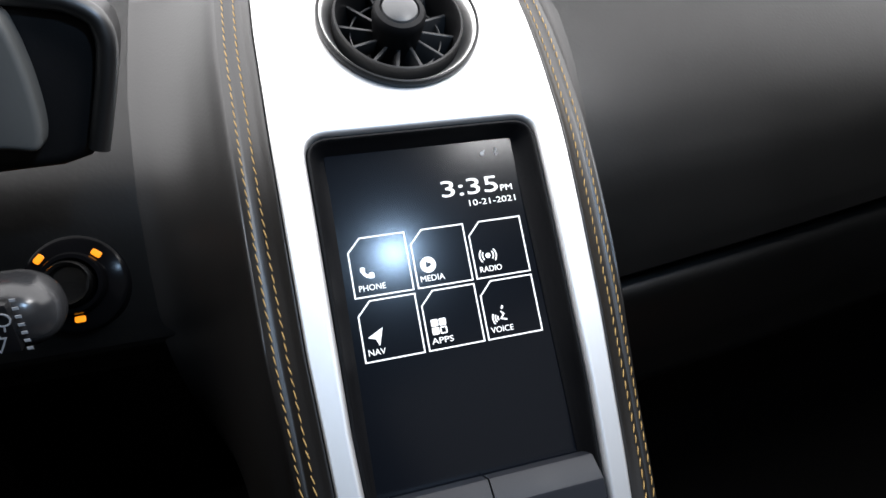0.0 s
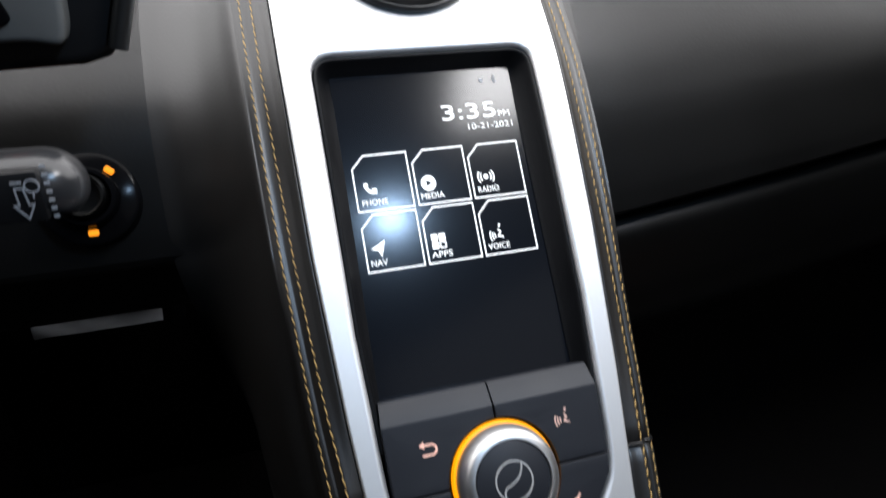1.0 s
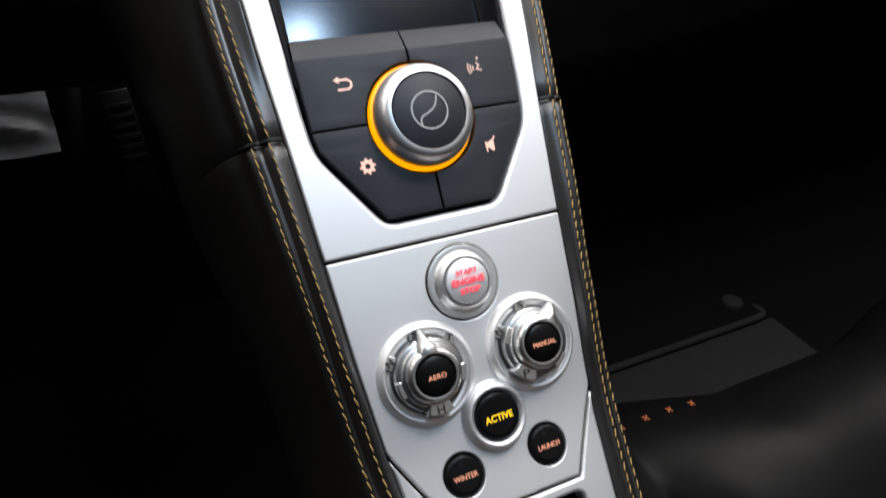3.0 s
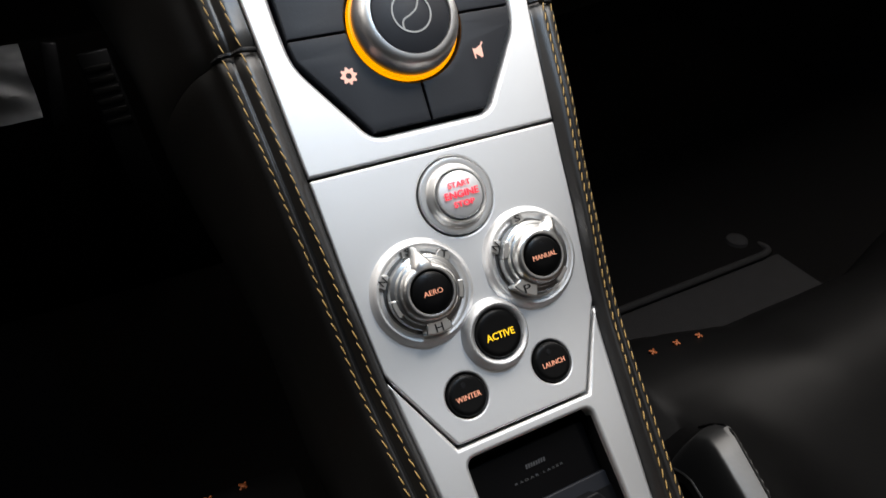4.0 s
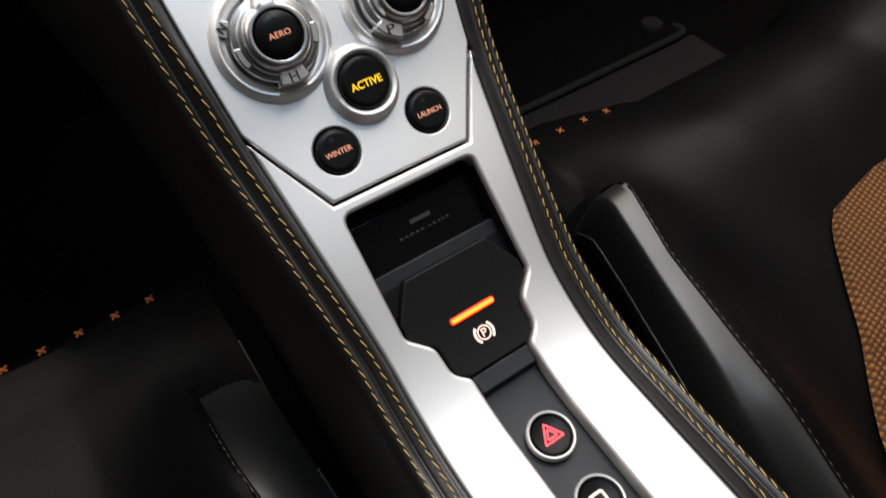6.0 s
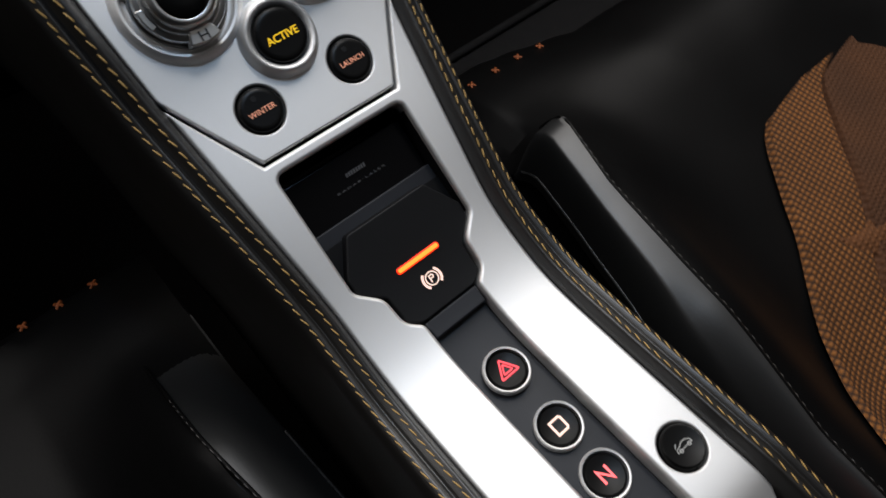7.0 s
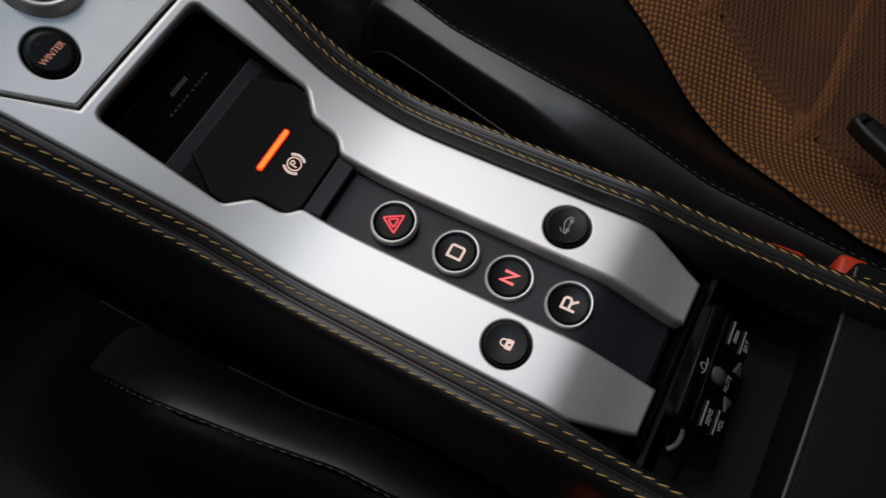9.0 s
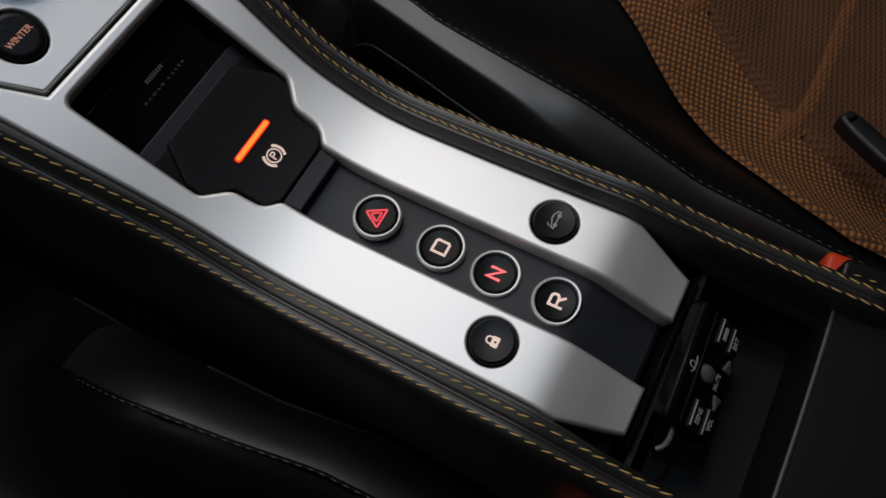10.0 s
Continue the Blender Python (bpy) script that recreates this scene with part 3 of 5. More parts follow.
def bezel():
    o = rounded([(-0.0494, 0.070), (0.0494, 0.070), (0.0519, 0.12), (0.0523, 0.2440), (-0.0523, 0.2440), (-0.0519, 0.12)], [0.002, 0.002, 0.0, 0.0105, 0.0105, 0.0], 7)
    i = rounded([(-0.0452, 0.072), (0.0452, 0.072), (0.0449, 0.12), (0.0438, 0.2380), (-0.0438, 0.2380), (-0.0449, 0.12)], [0.001, 0.001, 0.0, 0.0012, 0.0012, 0.0], 7)
    bm = bmesh.new()
    mids = [(o, -0.0040), (inset(o, 0.0004), -0.0022), (inset(o, 0.0013), -0.0020), (inset(o, 0.0019), -0.0026), (inset(o, 0.0023), -0.0040), ([tuple(np.array(p) * 0.3 + np.array(q) * 0.7) for p, q in zip(o, i)], -0.0112), (i, -0.0130), (i, -0.0150)]
    rings = [[bm.verts.new((x, u, h)) for x, u in poly] for poly, h in mids]
    k = len(o)
    for a, b in zip(rings, rings[1:]):
        for j in range(k):
            bm.faces.new((a[j], b[j], b[(j + 1) % k], a[(j + 1) % k]))
    for c in np.arange(0.08, 0.244, 0.006):
        bmesh.ops.bisect_plane(bm, geom=bm.verts[:] + bm.edges[:] + bm.faces[:], plane_co=(0, c, 0), plane_no=(0, 1, 0))
    bmesh.ops.recalc_face_normals(bm, faces=bm.faces)
    return bend(bm)


O0, U0, N0 = Vector((0, -0.0231, 0.5526)), Vector((0, 0.6113, 0.7914)), Vector((0, -0.7914, 0.6113))


def straight(bm):
    """Lays a flat form on the display's own plane."""
    for v in bm.verts:
        v.co = O0 + Vector((v.co.x, 0, 0)) + U0 * v.co.y + N0 * v.co.z
    return bm


H = -0.0138
part("bezel", bezel(), soft_black, screen, "black bezel")
part("glass", straight(plate([(-0.0454, 0.070), (0.0454, 0.070), (0.0442, 0.2390), (-0.0442, 0.2390)], lip=0.0002, drop=0.002, h=H, step=0, bent=False)), lcd, screen, "dark glossy glass with lamp reflections", smooth=False)
COLS, ROWS2 = [(-0.0405, -0.0147), (-0.0125, 0.0127), (0.0148, 0.0405)], [(0.1738, 0.1996), (0.1462, 0.1719)]


def tile(x0, x1, u0, u1):
    pts = [(x0, u0), (x1, u0), (x1, u1), (x0 + 0.0058, u1), (x0, u1 - 0.0060)]
    return straight(ribbon(pts, 0.00062, H + 0.0004, True, bent=False))


def arc(x, u, r, a0, a1, w, n=12):
    return ribbon([(x + r * math.cos(radians(a)), u + r * math.sin(radians(a))) for a in np.linspace(a0, a1, n)], w, H + 0.0004, bent=False)


def icon(kind, x, u):
    h = H + 0.0004
    if kind == "phone":
        return merge(arc(x + 0.0022, u + 0.0022, 0.0036, 170, 280, 0.0014), blob(rounded([(x - 0.0024, u + 0.0010), (x - 0.0004, u + 0.0006), (x - 0.0002, u + 0.0030), (x - 0.0022, u + 0.0032)], 0.0006), h, bent=False),
                     blob(rounded([(x + 0.0008, u - 0.0016), (x + 0.0034, u - 0.0022), (x + 0.0036, u + 0.0002), (x + 0.0014, u + 0.0006)], 0.0006), h, bent=False))
    if kind == "media":
        disc = circle(x, u, 0.0036, 28)
        return plate(disc, [[(x - 0.0010, u - 0.0016), (x + 0.0019, u), (x - 0.0010, u + 0.0016)]], lip=0.00005, drop=0.0002, h=h, step=0, bent=False)
    if kind == "radio":
        return merge(blob(circle(x, u, 0.0012, 16), h, bent=False), *[arc(x, u, r, a - 42, a + 42, 0.0006) for r in (0.0026, 0.0040) for a in (0, 180)])
    if kind == "nav":
        return blob([(x + 0.0030, u + 0.0038), (x + 0.0008, u - 0.0036), (x - 0.0004, u - 0.0006), (x - 0.0036, u + 0.0004)], h, bent=False)
    if kind == "apps":
        sq = [rounded([(x + a - 0.0016, u + b - 0.0016), (x + a + 0.0016, u + b - 0.0016), (x + a + 0.0016, u + b + 0.0016), (x + a - 0.0016, u + b + 0.0016)], 0.0005, 3) for a, b in ((-0.0018, 0.0018), (0.0018, 0.0018), (-0.0018, -0.0018), (0.0018, -0.0018))]
        return merge(*[blob(s, h, bent=False) for s in sq[:3]], ribbon(inset(sq[3], 0.0003), 0.0006, h, True, bent=False))
    return merge(*[arc(x + 0.0006, u - 0.0010, r, 150, 215, 0.0006, 8) for r in (0.0018, 0.0030, 0.0042)], ribbon([(x + 0.0006, u + 0.0018), (x + 0.0018, u + 0.0004), (x + 0.0004, u - 0.0014), (x + 0.0030, u - 0.0022)], 0.0007, h, bent=False), ribbon([(x + 0.0012, u + 0.0028), (x + 0.0020, u + 0.0042)], 0.0008, h, bent=False))


for (kind, word, c, r, dx, tx, tw) in [("phone", "PHONE", 0, 0, 0.0063, 0.0081, 0.0117), ("media", "MEDIA", 1, 0, 0.0061, 0.0072, 0.0110), ("radio", "RADIO", 2, 0, 0.0071, 0.0074, 0.0104),
                                       ("nav", "NAV", 0, 1, 0.0063, 0.0055, 0.0074), ("apps", "APPS", 1, 1, 0.0060, 0.0066, 0.0098), ("voice", "VOICE", 2, 1, 0.0072, 0.0071, 0.0106)]:
    (x0, x1), (u0, u1) = COLS[c], ROWS2[r]
    t = part("menu_tile", tile(x0, x1, u0, u1), white_glow, screen, "white outlined menu tile", smooth=False)
    part("icon", straight(icon(kind, x0 + dx, u0 + 0.0098)), white_glow, t, smooth=False)
    part("lettering", straight(lettering(word, x0 + tx, u0 + 0.0038, H + 0.0004, 0.0026, tw, bent=False, weight=0.0)), white_glow, t, smooth=False)
clock = part("clock", straight(lettering("3:35", 0.0196, 0.2166, H + 0.0004, 0.0076, 0.0272, bent=False, weight=0.0)), white_glow, screen, "white digital clock", smooth=False)
part("lettering", straight(lettering("PM", 0.0372, 0.2142, H + 0.0004, 0.0028, 0.0057, bent=False, weight=0.0)), white_glow, clock, smooth=False)
part("date", straight(lettering("10-21-2021", 0.0293, 0.2088, H + 0.0004, 0.0028, 0.0226, bent=False, weight=-0.004)), white_glow, screen, "white digital date", smooth=False)
part("status_icon", straight(merge(blob(circle(0.0287, 0.2315, 0.0011, 12), H + 0.0004, bent=False), ribbon([(0.0292, 0.2320), (0.0302, 0.2330)], 0.0006, H + 0.0004, bent=False))), dim_print, screen, smooth=False)
part("status_icon", straight(ribbon([(0.0344, 0.2308), (0.0362, 0.2328), (0.0353, 0.2338), (0.0353, 0.2298), (0.0362, 0.2308), (0.0344, 0.2328)], 0.0003, H + 0.0004, bent=False)), dim_print, screen, smooth=False)

# ---- keypad and rotary controller ----
keypad = group_thing("keypad", S(0, 0.05, -0.01), "four dark grey keys round a rotary controller", "keypad")
KX, KU, KR = 0.0, 0.0516, 0.0244


def key(qx, top):
    a = np.linspace(91.0, 179.0, 12) if top else np.linspace(181.0, 269.0, 12)
    rim = [(KX + KR * math.cos(radians(t)), KU + KR * math.sin(radians(t))) for t in a]
    if top:
        pts = [(-0.0004, 0.0815), (-0.0484, 0.0815), (-0.0474, KU + 0.0004)] + [(x, u) for x, u in rim[::-1]]
    else:
        pts = [(-0.0474, KU - 0.0004), (-0.0463, 0.0438), (-0.0246, 0.0116), (-0.0004, 0.0116)] + [(x, u) for x, u in rim[::-1]]
    if qx > 0:
        pts = [(-x, u) for x, u in pts[::-1]]
    bm = plate(pts, lip=0.0005, drop=0.010, h=0.0010, bent=False)
    if top:
        s = 1 if qx > 0 else -1
        slope = [(0.0812, 0.00085), (0.0822, 0.0004), (0.0900, -0.0032), (0.0908, -0.0040), (0.0910, -0.0120)]
        rows = [[bm.verts.new((s * x, u, h)) for x in (0.0004, 0.012, 0.024, 0.036, 0.0482 - 0.10 * (u - 0.0812))] for u, h in slope]
        for p, q in zip(rows, rows[1:]):
            for i in range(4):
                f = (p[i], p[i + 1], q[i + 1], q[i])
                bm.faces.new(f if s > 0 else f[::-1])
        for end in (0, 4):
            low = [bm.verts.new((rows[k][end].co.x, rows[k][end].co.y, -0.012)) for k in range(5)]
            for k in range(4):
                bm.faces.new((rows[k][end], rows[k + 1][end], low[k + 1], low[k]))
    return bend(bm)


keys = {}
for top in (True, False):
    for qx in (-1, 1):
        keys[qx, top] = part("key", key(qx, top), key_plastic, keypad)
HK = 0.0014


def lit(bm_list, parent, mat=key_legend, name="symbol"):
    return part(name, bend(merge(*bm_list)), mat, parent, smooth=False)


lit([ribbon([(-0.0335, 0.0712), (-0.0285, 0.0712), (-0.0272, 0.0700), (-0.0272, 0.0684), (-0.0285, 0.0672), (-0.0333, 0.0672)], 0.0008, HK, bent=False), blob([(-0.0344, 0.0712), (-0.0322, 0.0698), (-0.0322, 0.0728)], HK, bent=False)], keys[-1, True])
H2, H = H, HK - 0.0004
lit([arc(0.0302, 0.0692, r, 150, 215, 0.0006, 8) for r in (0.0018, 0.0030, 0.0042)] + [ribbon([(0.0304, 0.0716), (0.0314, 0.0702), (0.0302, 0.0686), (0.0326, 0.0678)], 0.0007, HK, bent=False), ribbon([(0.0310, 0.0726), (0.0316, 0.0738)], 0.0008, HK, bent=False)], keys[1, True], dim_legend)
gear = []
for k in range(32):
    r = 0.0034 if (k % 4) in (0, 1) else 0.0025
    gear.append((-0.0284 + r * math.cos(k * math.pi / 16), 0.0347 + r * math.sin(k * math.pi / 16)))
lit([plate(gear, [circle(-0.0284, 0.0347, 0.0012, 14)], lip=0.00005, drop=0.0002, h=HK, step=0, bent=False)], keys[-1, False])
lit([blob([(0.0258, 0.0334), (0.0270, 0.0336), (0.0290, 0.0318), (0.0298, 0.0322), (0.0300, 0.0372), (0.0286, 0.0366), (0.0272, 0.0358), (0.0258, 0.0362)], HK, bent=False), ribbon([(0.0296, 0.0366), (0.0308, 0.0381)], 0.0006, HK, bent=False), ribbon([(0.0262, 0.0336), (0.0262, 0.0318)], 0.0006, HK, bent=False)], keys[1, False])
H = H2
knob = part("rotary_knob", lathe([(0.0206, -0.004), (0.0217, -0.0005), (0.0218, 0.0026), (0.0213, 0.0056), (0.0203, 0.0084), (0.0194, 0.0098), (0.0184, 0.0105), (0.0172, 0.0109), (0.0164, 0.0110), (0.0161, 0.0106), (0.0160, 0.0096)], KX, KU, 72), knob_metal, keypad, "satin silver rotary knob")
part("cap", lathe([(0.0159, 0.0094), (0.0157, 0.0103), (0.0150, 0.0107), (0.0, 0.0104)], KX, KU, 64), key_plastic, knob, "dark grey cap with swirl emblem")
part("emblem", bend(merge(ribbon([(KX + 0.0078 * math.cos(a), KU + 0.0078 * math.sin(a)) for a in np.linspace(0, 2 * math.pi, 40, endpoint=False)], 0.0006, 0.0109, True, bent=False),
     ribbon([tuple(p) for p in smooth_line([(KX + 0.0042, KU + 0.0064), (KX + 0.0037, KU + 0.0040), (KX + 0.0021, KU + 0.0010), (KX - 0.0010, KU - 0.0011), (KX - 0.0036, KU - 0.0022), (KX - 0.0047, KU - 0.0040), (KX - 0.0046, KU - 0.0061)], 24)], 0.0006, 0.0109, bent=False))), grey_plastic, knob, smooth=False)
part("light_ring", lathe([(0.0212, -0.0040), (0.0230, -0.0022), (0.0233, -0.0008), (0.0226, 0.0008), (0.0216, 0.0010)], KX, KU, 72), amber_glow, keypad, "glowing amber ring round the knob")
part("knob_well", lathe([(0.0242, -0.0005), (0.0243, -0.008), (0.0200, -0.008)], KX, KU, 64), soft_black, keypad)


# ---- push buttons ----
def push_button(name, x, u, r, h, label, dome=-0.0006, ring=None, group="buttons of the console", collar=silver):
    at = S(x, u, h)
    th = group_thing(name, S(x, u, h - 0.006), label, "button", group)
    if ring:
        part("ring", lathe([(ring[0] + 0.0002, ring[1] - 0.0026), (ring[0], ring[1] - 0.0004), (ring[0] - 0.0004, ring[1]), (ring[0] - 0.0010, ring[1] - 0.0002), (r + 0.0003, ring[1] - 0.0016), (r + 0.0002, ring[1] - 0.0040)], x, u, 48), collar, th, "thin silver ring")
    part("cap", lathe([(r, h - 0.007), (r, h - 0.0014), (r - 0.0003, h - 0.0005), (r - 0.0010, h), (r * 0.72, h + dome * 0.3), (r * 0.4, h + dome * 0.8), (0.0, h + dome)], x, u, 48), button_black, th)
    return th


HZ = [("hazard_button", -0.2288, -0.0036, "black hazard button with lit red triangle in a silver ring"), ("drive_button", -0.2563, -0.0052, "black gear button lettered D in a silver ring"),
      ("neutral_button", -0.2790, -0.0066, "black gear button with lit red N in a silver ring"), ("reverse_button", -0.3035, -0.0064, "black gear button lettered R in a silver ring")]
gear_buttons = {}
for name, u, h, label in HZ:
    gear_buttons[name] = (push_button(name, 0.0, u, 0.0079, h, label, -0.0008, (0.0093, h + 0.0006), "gear buttons"), u, h - 0.0002)
th, u, HB = gear_buttons["hazard_button"]
tri = lambda s: rounded([(0.0, u + 0.0044 * s + 0.0004), (-0.0042 * s, u - 0.0026 * s + 0.0004), (0.0042 * s, u - 0.0026 * s + 0.0004)], 0.0006, 3)
part("symbol", bend(merge(ribbon(tri(1.0), 0.0007, HB, True, bent=False), ribbon(tri(0.52), 0.0006, HB, True, bent=False))), red_glow, th, smooth=False)


def outline_letter(points, th, mat, closed=False, width=0.0009):
    return part("symbol", ribbon(points, width, HB, closed), mat, th, smooth=False)


th, u, HB = gear_buttons["drive_button"]
outline_letter([(-0.0025, u - 0.0027), (0.0019, u - 0.0027), (0.0025, u - 0.0021), (0.0025, u + 0.0021), (0.0019, u + 0.0027), (-0.0025, u + 0.0027)], th, legend_glow, True)
th, u, HB = gear_buttons["neutral_button"]
outline_letter([(-0.0020, u - 0.0026), (-0.0020, u + 0.0026), (0.0020, u - 0.0026), (0.0020, u + 0.0026)], th, neutral_glow, width=0.0010)
th, u, HB = gear_buttons["reverse_button"]
part("symbol", bend(merge(ribbon([(-0.0021, u - 0.0027), (-0.0021, u + 0.0027), (0.0015, u + 0.0027), (0.0023, u + 0.0020), (0.0023, u + 0.0006), (0.0015, u - 0.0002), (-0.0018, u - 0.0002)], 0.0009, HB, bent=False), ribbon([(0.0004, u - 0.0003), (0.0023, u - 0.0027)], 0.0009, HB, bent=False))), legend_glow, th, smooth=False)

lock = push_button("lock_button", -0.0253, -0.2906, 0.0082, 0.0012, "black central locking button with a lit padlock")
lx, lu = -0.0254, -0.2912
part("symbol", bend(merge(plate(rounded([(lx - 0.0019, lu - 0.0018), (lx + 0.0019, lu - 0.0018), (lx + 0.0019, lu + 0.0008), (lx - 0.0019, lu + 0.0008)], 0.0004, 3), [circle(lx, lu - 0.0006, 0.0005, 10)], lip=0.00005, drop=0.0002, h=0.0013, step=0, bent=False),
     ribbon([(lx - 0.0012, lu + 0.0008), (lx - 0.0012, lu + 0.0019), (lx - 0.0006, lu + 0.0026), (lx + 0.0006, lu + 0.0026), (lx + 0.0012, lu + 0.0019), (lx + 0.0012, lu + 0.0008)], 0.0005, 0.0013, bent=False))), legend_glow, lock, smooth=False)
boot = push_button("bonnet_button", 0.0253, -0.2906, 0.0082, 0.0012, "black bonnet release button with a dim car outline")
bx, bu = 0.0254, -0.2905
part("symbol", bend(merge(ribbon([(bx - 0.0036, bu - 0.0008), (bx - 0.0033, bu + 0.0002), (bx - 0.0014, bu + 0.0006), (bx + 0.0002, bu + 0.0013), (bx + 0.0018, bu + 0.0012), (bx + 0.0034, bu + 0.0003), (bx + 0.0036, bu - 0.0008)], 0.00034, 0.0013, True, bent=False),
     ribbon(circle(bx - 0.0021, bu - 0.0009, 0.0006, 12), 0.0003, 0.00135, True, bent=False), ribbon(circle(bx + 0.0021, bu - 0.0009, 0.0006, 12), 0.0003, 0.00135, True, bent=False),
     ribbon([(bx - 0.0034, bu + 0.0009), (bx - 0.0020, bu + 0.0020)], 0.0003, 0.0013, bent=False))), grey_plastic, boot, smooth=False)

for word, mat, r, ring, h, tw in [("winter", orange_glow, 0.0082, None, 0.0012, 0.0112), ("launch", orange_glow, 0.0082, None, 0.0012, 0.0108), ("active", yellow_glow, 0.0099, (0.0124, 0.0046), 0.0050, 0.0126)]:
    x, u = SPOTS[word]
    th = push_button(word + "_button", x, u, r, h, f"black round push button lit with the word {word.upper()}", 0.0, ring)
    part("lettering", lettering(word.upper(), x, u - 0.0006, h + 0.0003, 0.0020 if word != "active" else 0.0029, tw * (1.0 if word == "active" else 0.95), turn=0, weight=0.012 if word == "active" else -0.004), mat, th, smooth=False)
    if word != "active":
        part("lamp_dot", bend(blob(circle(x - 0.0006, u + 0.0042, 0.0011, 12), h + 0.0002, bent=False)), soft_black, th, smooth=False)
# boss under the active button
part("button_boss", lathe([(0.0150, -0.0004), (0.0140, 0.0022), (0.0131, 0.0042), (0.0124, 0.0046), (0.0120, 0.0040), (0.0119, -0.003)], *SPOTS["active"], 56), silver, console)

# ---- start button ----
x, u = SPOTS["start"]
start = group_thing("start_button", S(x, u, -0.004), "round silver engine button with lit pink lettering", "button")
part("bezel", lathe([(0.0158, -0.004), (0.0158, 0.0006), (0.0155, 0.0011), (0.0150, 0.0012), (0.0132, 0.0010), (0.0127, 0.0014), (0.0122, 0.0030), (0.0117, 0.0046), (0.0110, 0.0052), (0.0104, 0.0046), (0.0100, 0.0010)], x, u, 72), knob_metal, start, "stepped silver bezel")
part("groove", lathe([(0.0165, -0.0010), (0.0160, -0.0012)], x, u, 64), black_plastic, start)
part("cap", lathe([(0.0096, 0.0000), (0.0096, 0.0052), (0.0093, 0.0058), (0.0086, 0.0061), (0.0, 0.0064)], x, u, 64), silver, start)
for word, du, hh, ww in (("START", 0.0041, 0.0023, 0.0098), ("ENGINE", 0.0002, 0.0028, 0.0148), ("STOP", -0.0038, 0.0023, 0.0090)):
    part("lettering", lettering(word, x, u + du, 0.0070, hh, ww, weight=0.016), pink_glow, start, smooth=False)


# ---- rotary mode dials ----
def dial(word, x, u, pointer, tab, tab_letter):
    th = group_thing("mode_dial", S(x, u, -0.004), f"machined silver rotary dial with black centre button reading {word}", "dial", "mode dials")
    part("boss", lathe([(0.0218, -0.0006), (0.0212, 0.0010), (0.0202, 0.0026), (0.0192, 0.0032), (0.0184, 0.0030), (0.0178, 0.0020), (0.0170, 0.0014), (0.0150, 0.0014), (0.0150, -0.003)], x, u, 72), silver, th)
    part("scale_ring", lathe([(0.0164, 0.0012), (0.0160, 0.0017), (0.0146, 0.0017)], x, u, 64), well_metal, th)
    part("dial_body", lathe([(0.0150, 0.0006), (0.0150, 0.0050), (0.0147, 0.0057), (0.0140, 0.0060), (0.0131, 0.0062), (0.0129, 0.0072), (0.0126, 0.0078), (0.0117, 0.0081), (0.0114, 0.0096), (0.0110, 0.0108), (0.0102, 0.0116), (0.0094, 0.0119), (0.0087, 0.0117), (0.0084, 0.0110), (0.0083, 0.006)], x, u, 72), dial_metal, th)

    def sector(middle, spread, r0, r1, h, lip=0.0007, drop=0.006):
        ts = np.radians(np.linspace(middle - spread, middle + spread, 12))
        ring = [(x + r1 * math.cos(t), u + r1 * math.sin(t)) for t in ts] + [(x + r0 * math.cos(t), u + r0 * math.sin(t)) for t in ts[::-1]]
        return plate(ring, lip=lip, drop=drop, h=h)

    c, s = math.cos(radians(pointer)), math.sin(radians(pointer))
    put = lambda a, b: (x + a * c - b * s, u + a * s + b * c)
    bm = bmesh.new()
    spine = [(0.0092, 0.0050, 0.0036, 0.0121), (0.0112, 0.0044, 0.0024, 0.0122), (0.0135, 0.0030, 0.0014, 0.0110), (0.0158, 0.0019, 0.0008, 0.0092), (0.0178, 0.0011, 0.0004, 0.0070), (0.0184, 0.0004, 0.0002, 0.0050)]
    rows = [[bm.verts.new((*put(a, k * lo), h0)) for k, lo, h0 in ((-1, w0, 0.0035), (-1, w0 * 0.9, hh - 0.0022), (-1, w1, hh - 0.0003), (0, w1, hh), (1, w1, hh - 0.0003), (1, w0 * 0.9, hh - 0.0022), (1, w0, 0.0035))] for a, w0, w1, hh in spine]
    for ra, rb in zip(rows, rows[1:]):
        for i in range(6):
            bm.faces.new((ra[i], ra[i + 1], rb[i + 1], rb[i]))
    bm.faces.new(rows[-1])
    bmesh.ops.recalc_face_normals(bm, faces=bm.faces)
    part("pointer", bend(bm), dial_metal, th, "raised bright pointer")
    part("tab", sector(tab, 20, 0.0110, 0.0168, 0.0080, drop=0.0066), dial_metal, th, "raised lettered tab")
    c, s = math.cos(radians(tab)), math.sin(radians(tab))
    part("lettering", lettering(tab_letter, x + 0.0143 * c, u + 0.0143 * s, 0.0083, 0.0034, 0.0031, weight=0.0), black_print, th, smooth=False)
    for k in (-78, 78):
        part("grip_ridge", sector(tab + k, 15, 0.0122, 0.0152, 0.0068, 0.0006, 0.004), dial_metal, th)
    for letter, a in (("N", 150), ("S", 97), ("T", 45)):
        px, pu = x + 0.0172 * math.cos(radians(a)), u + 0.0172 * math.sin(radians(a))
        c, s = math.cos(radians(a)), math.sin(radians(a))
        put4 = lambda p, q: (x + p * c - q * s, u + p * s + q * c)
        part("scale_tab", plate(rounded([put4(0.0154, -0.0030), put4(0.0188, -0.0024), put4(0.0188, 0.0024), put4(0.0154, 0.0030)], 0.0005, 3), lip=0.0003, drop=0.0016, h=0.0029), dial_metal, th)
        part("lettering", lettering(letter, px, pu, 0.0034, 0.0028, 0.0026, turn=(a - 90) * 0.5), black_print, th, smooth=False)
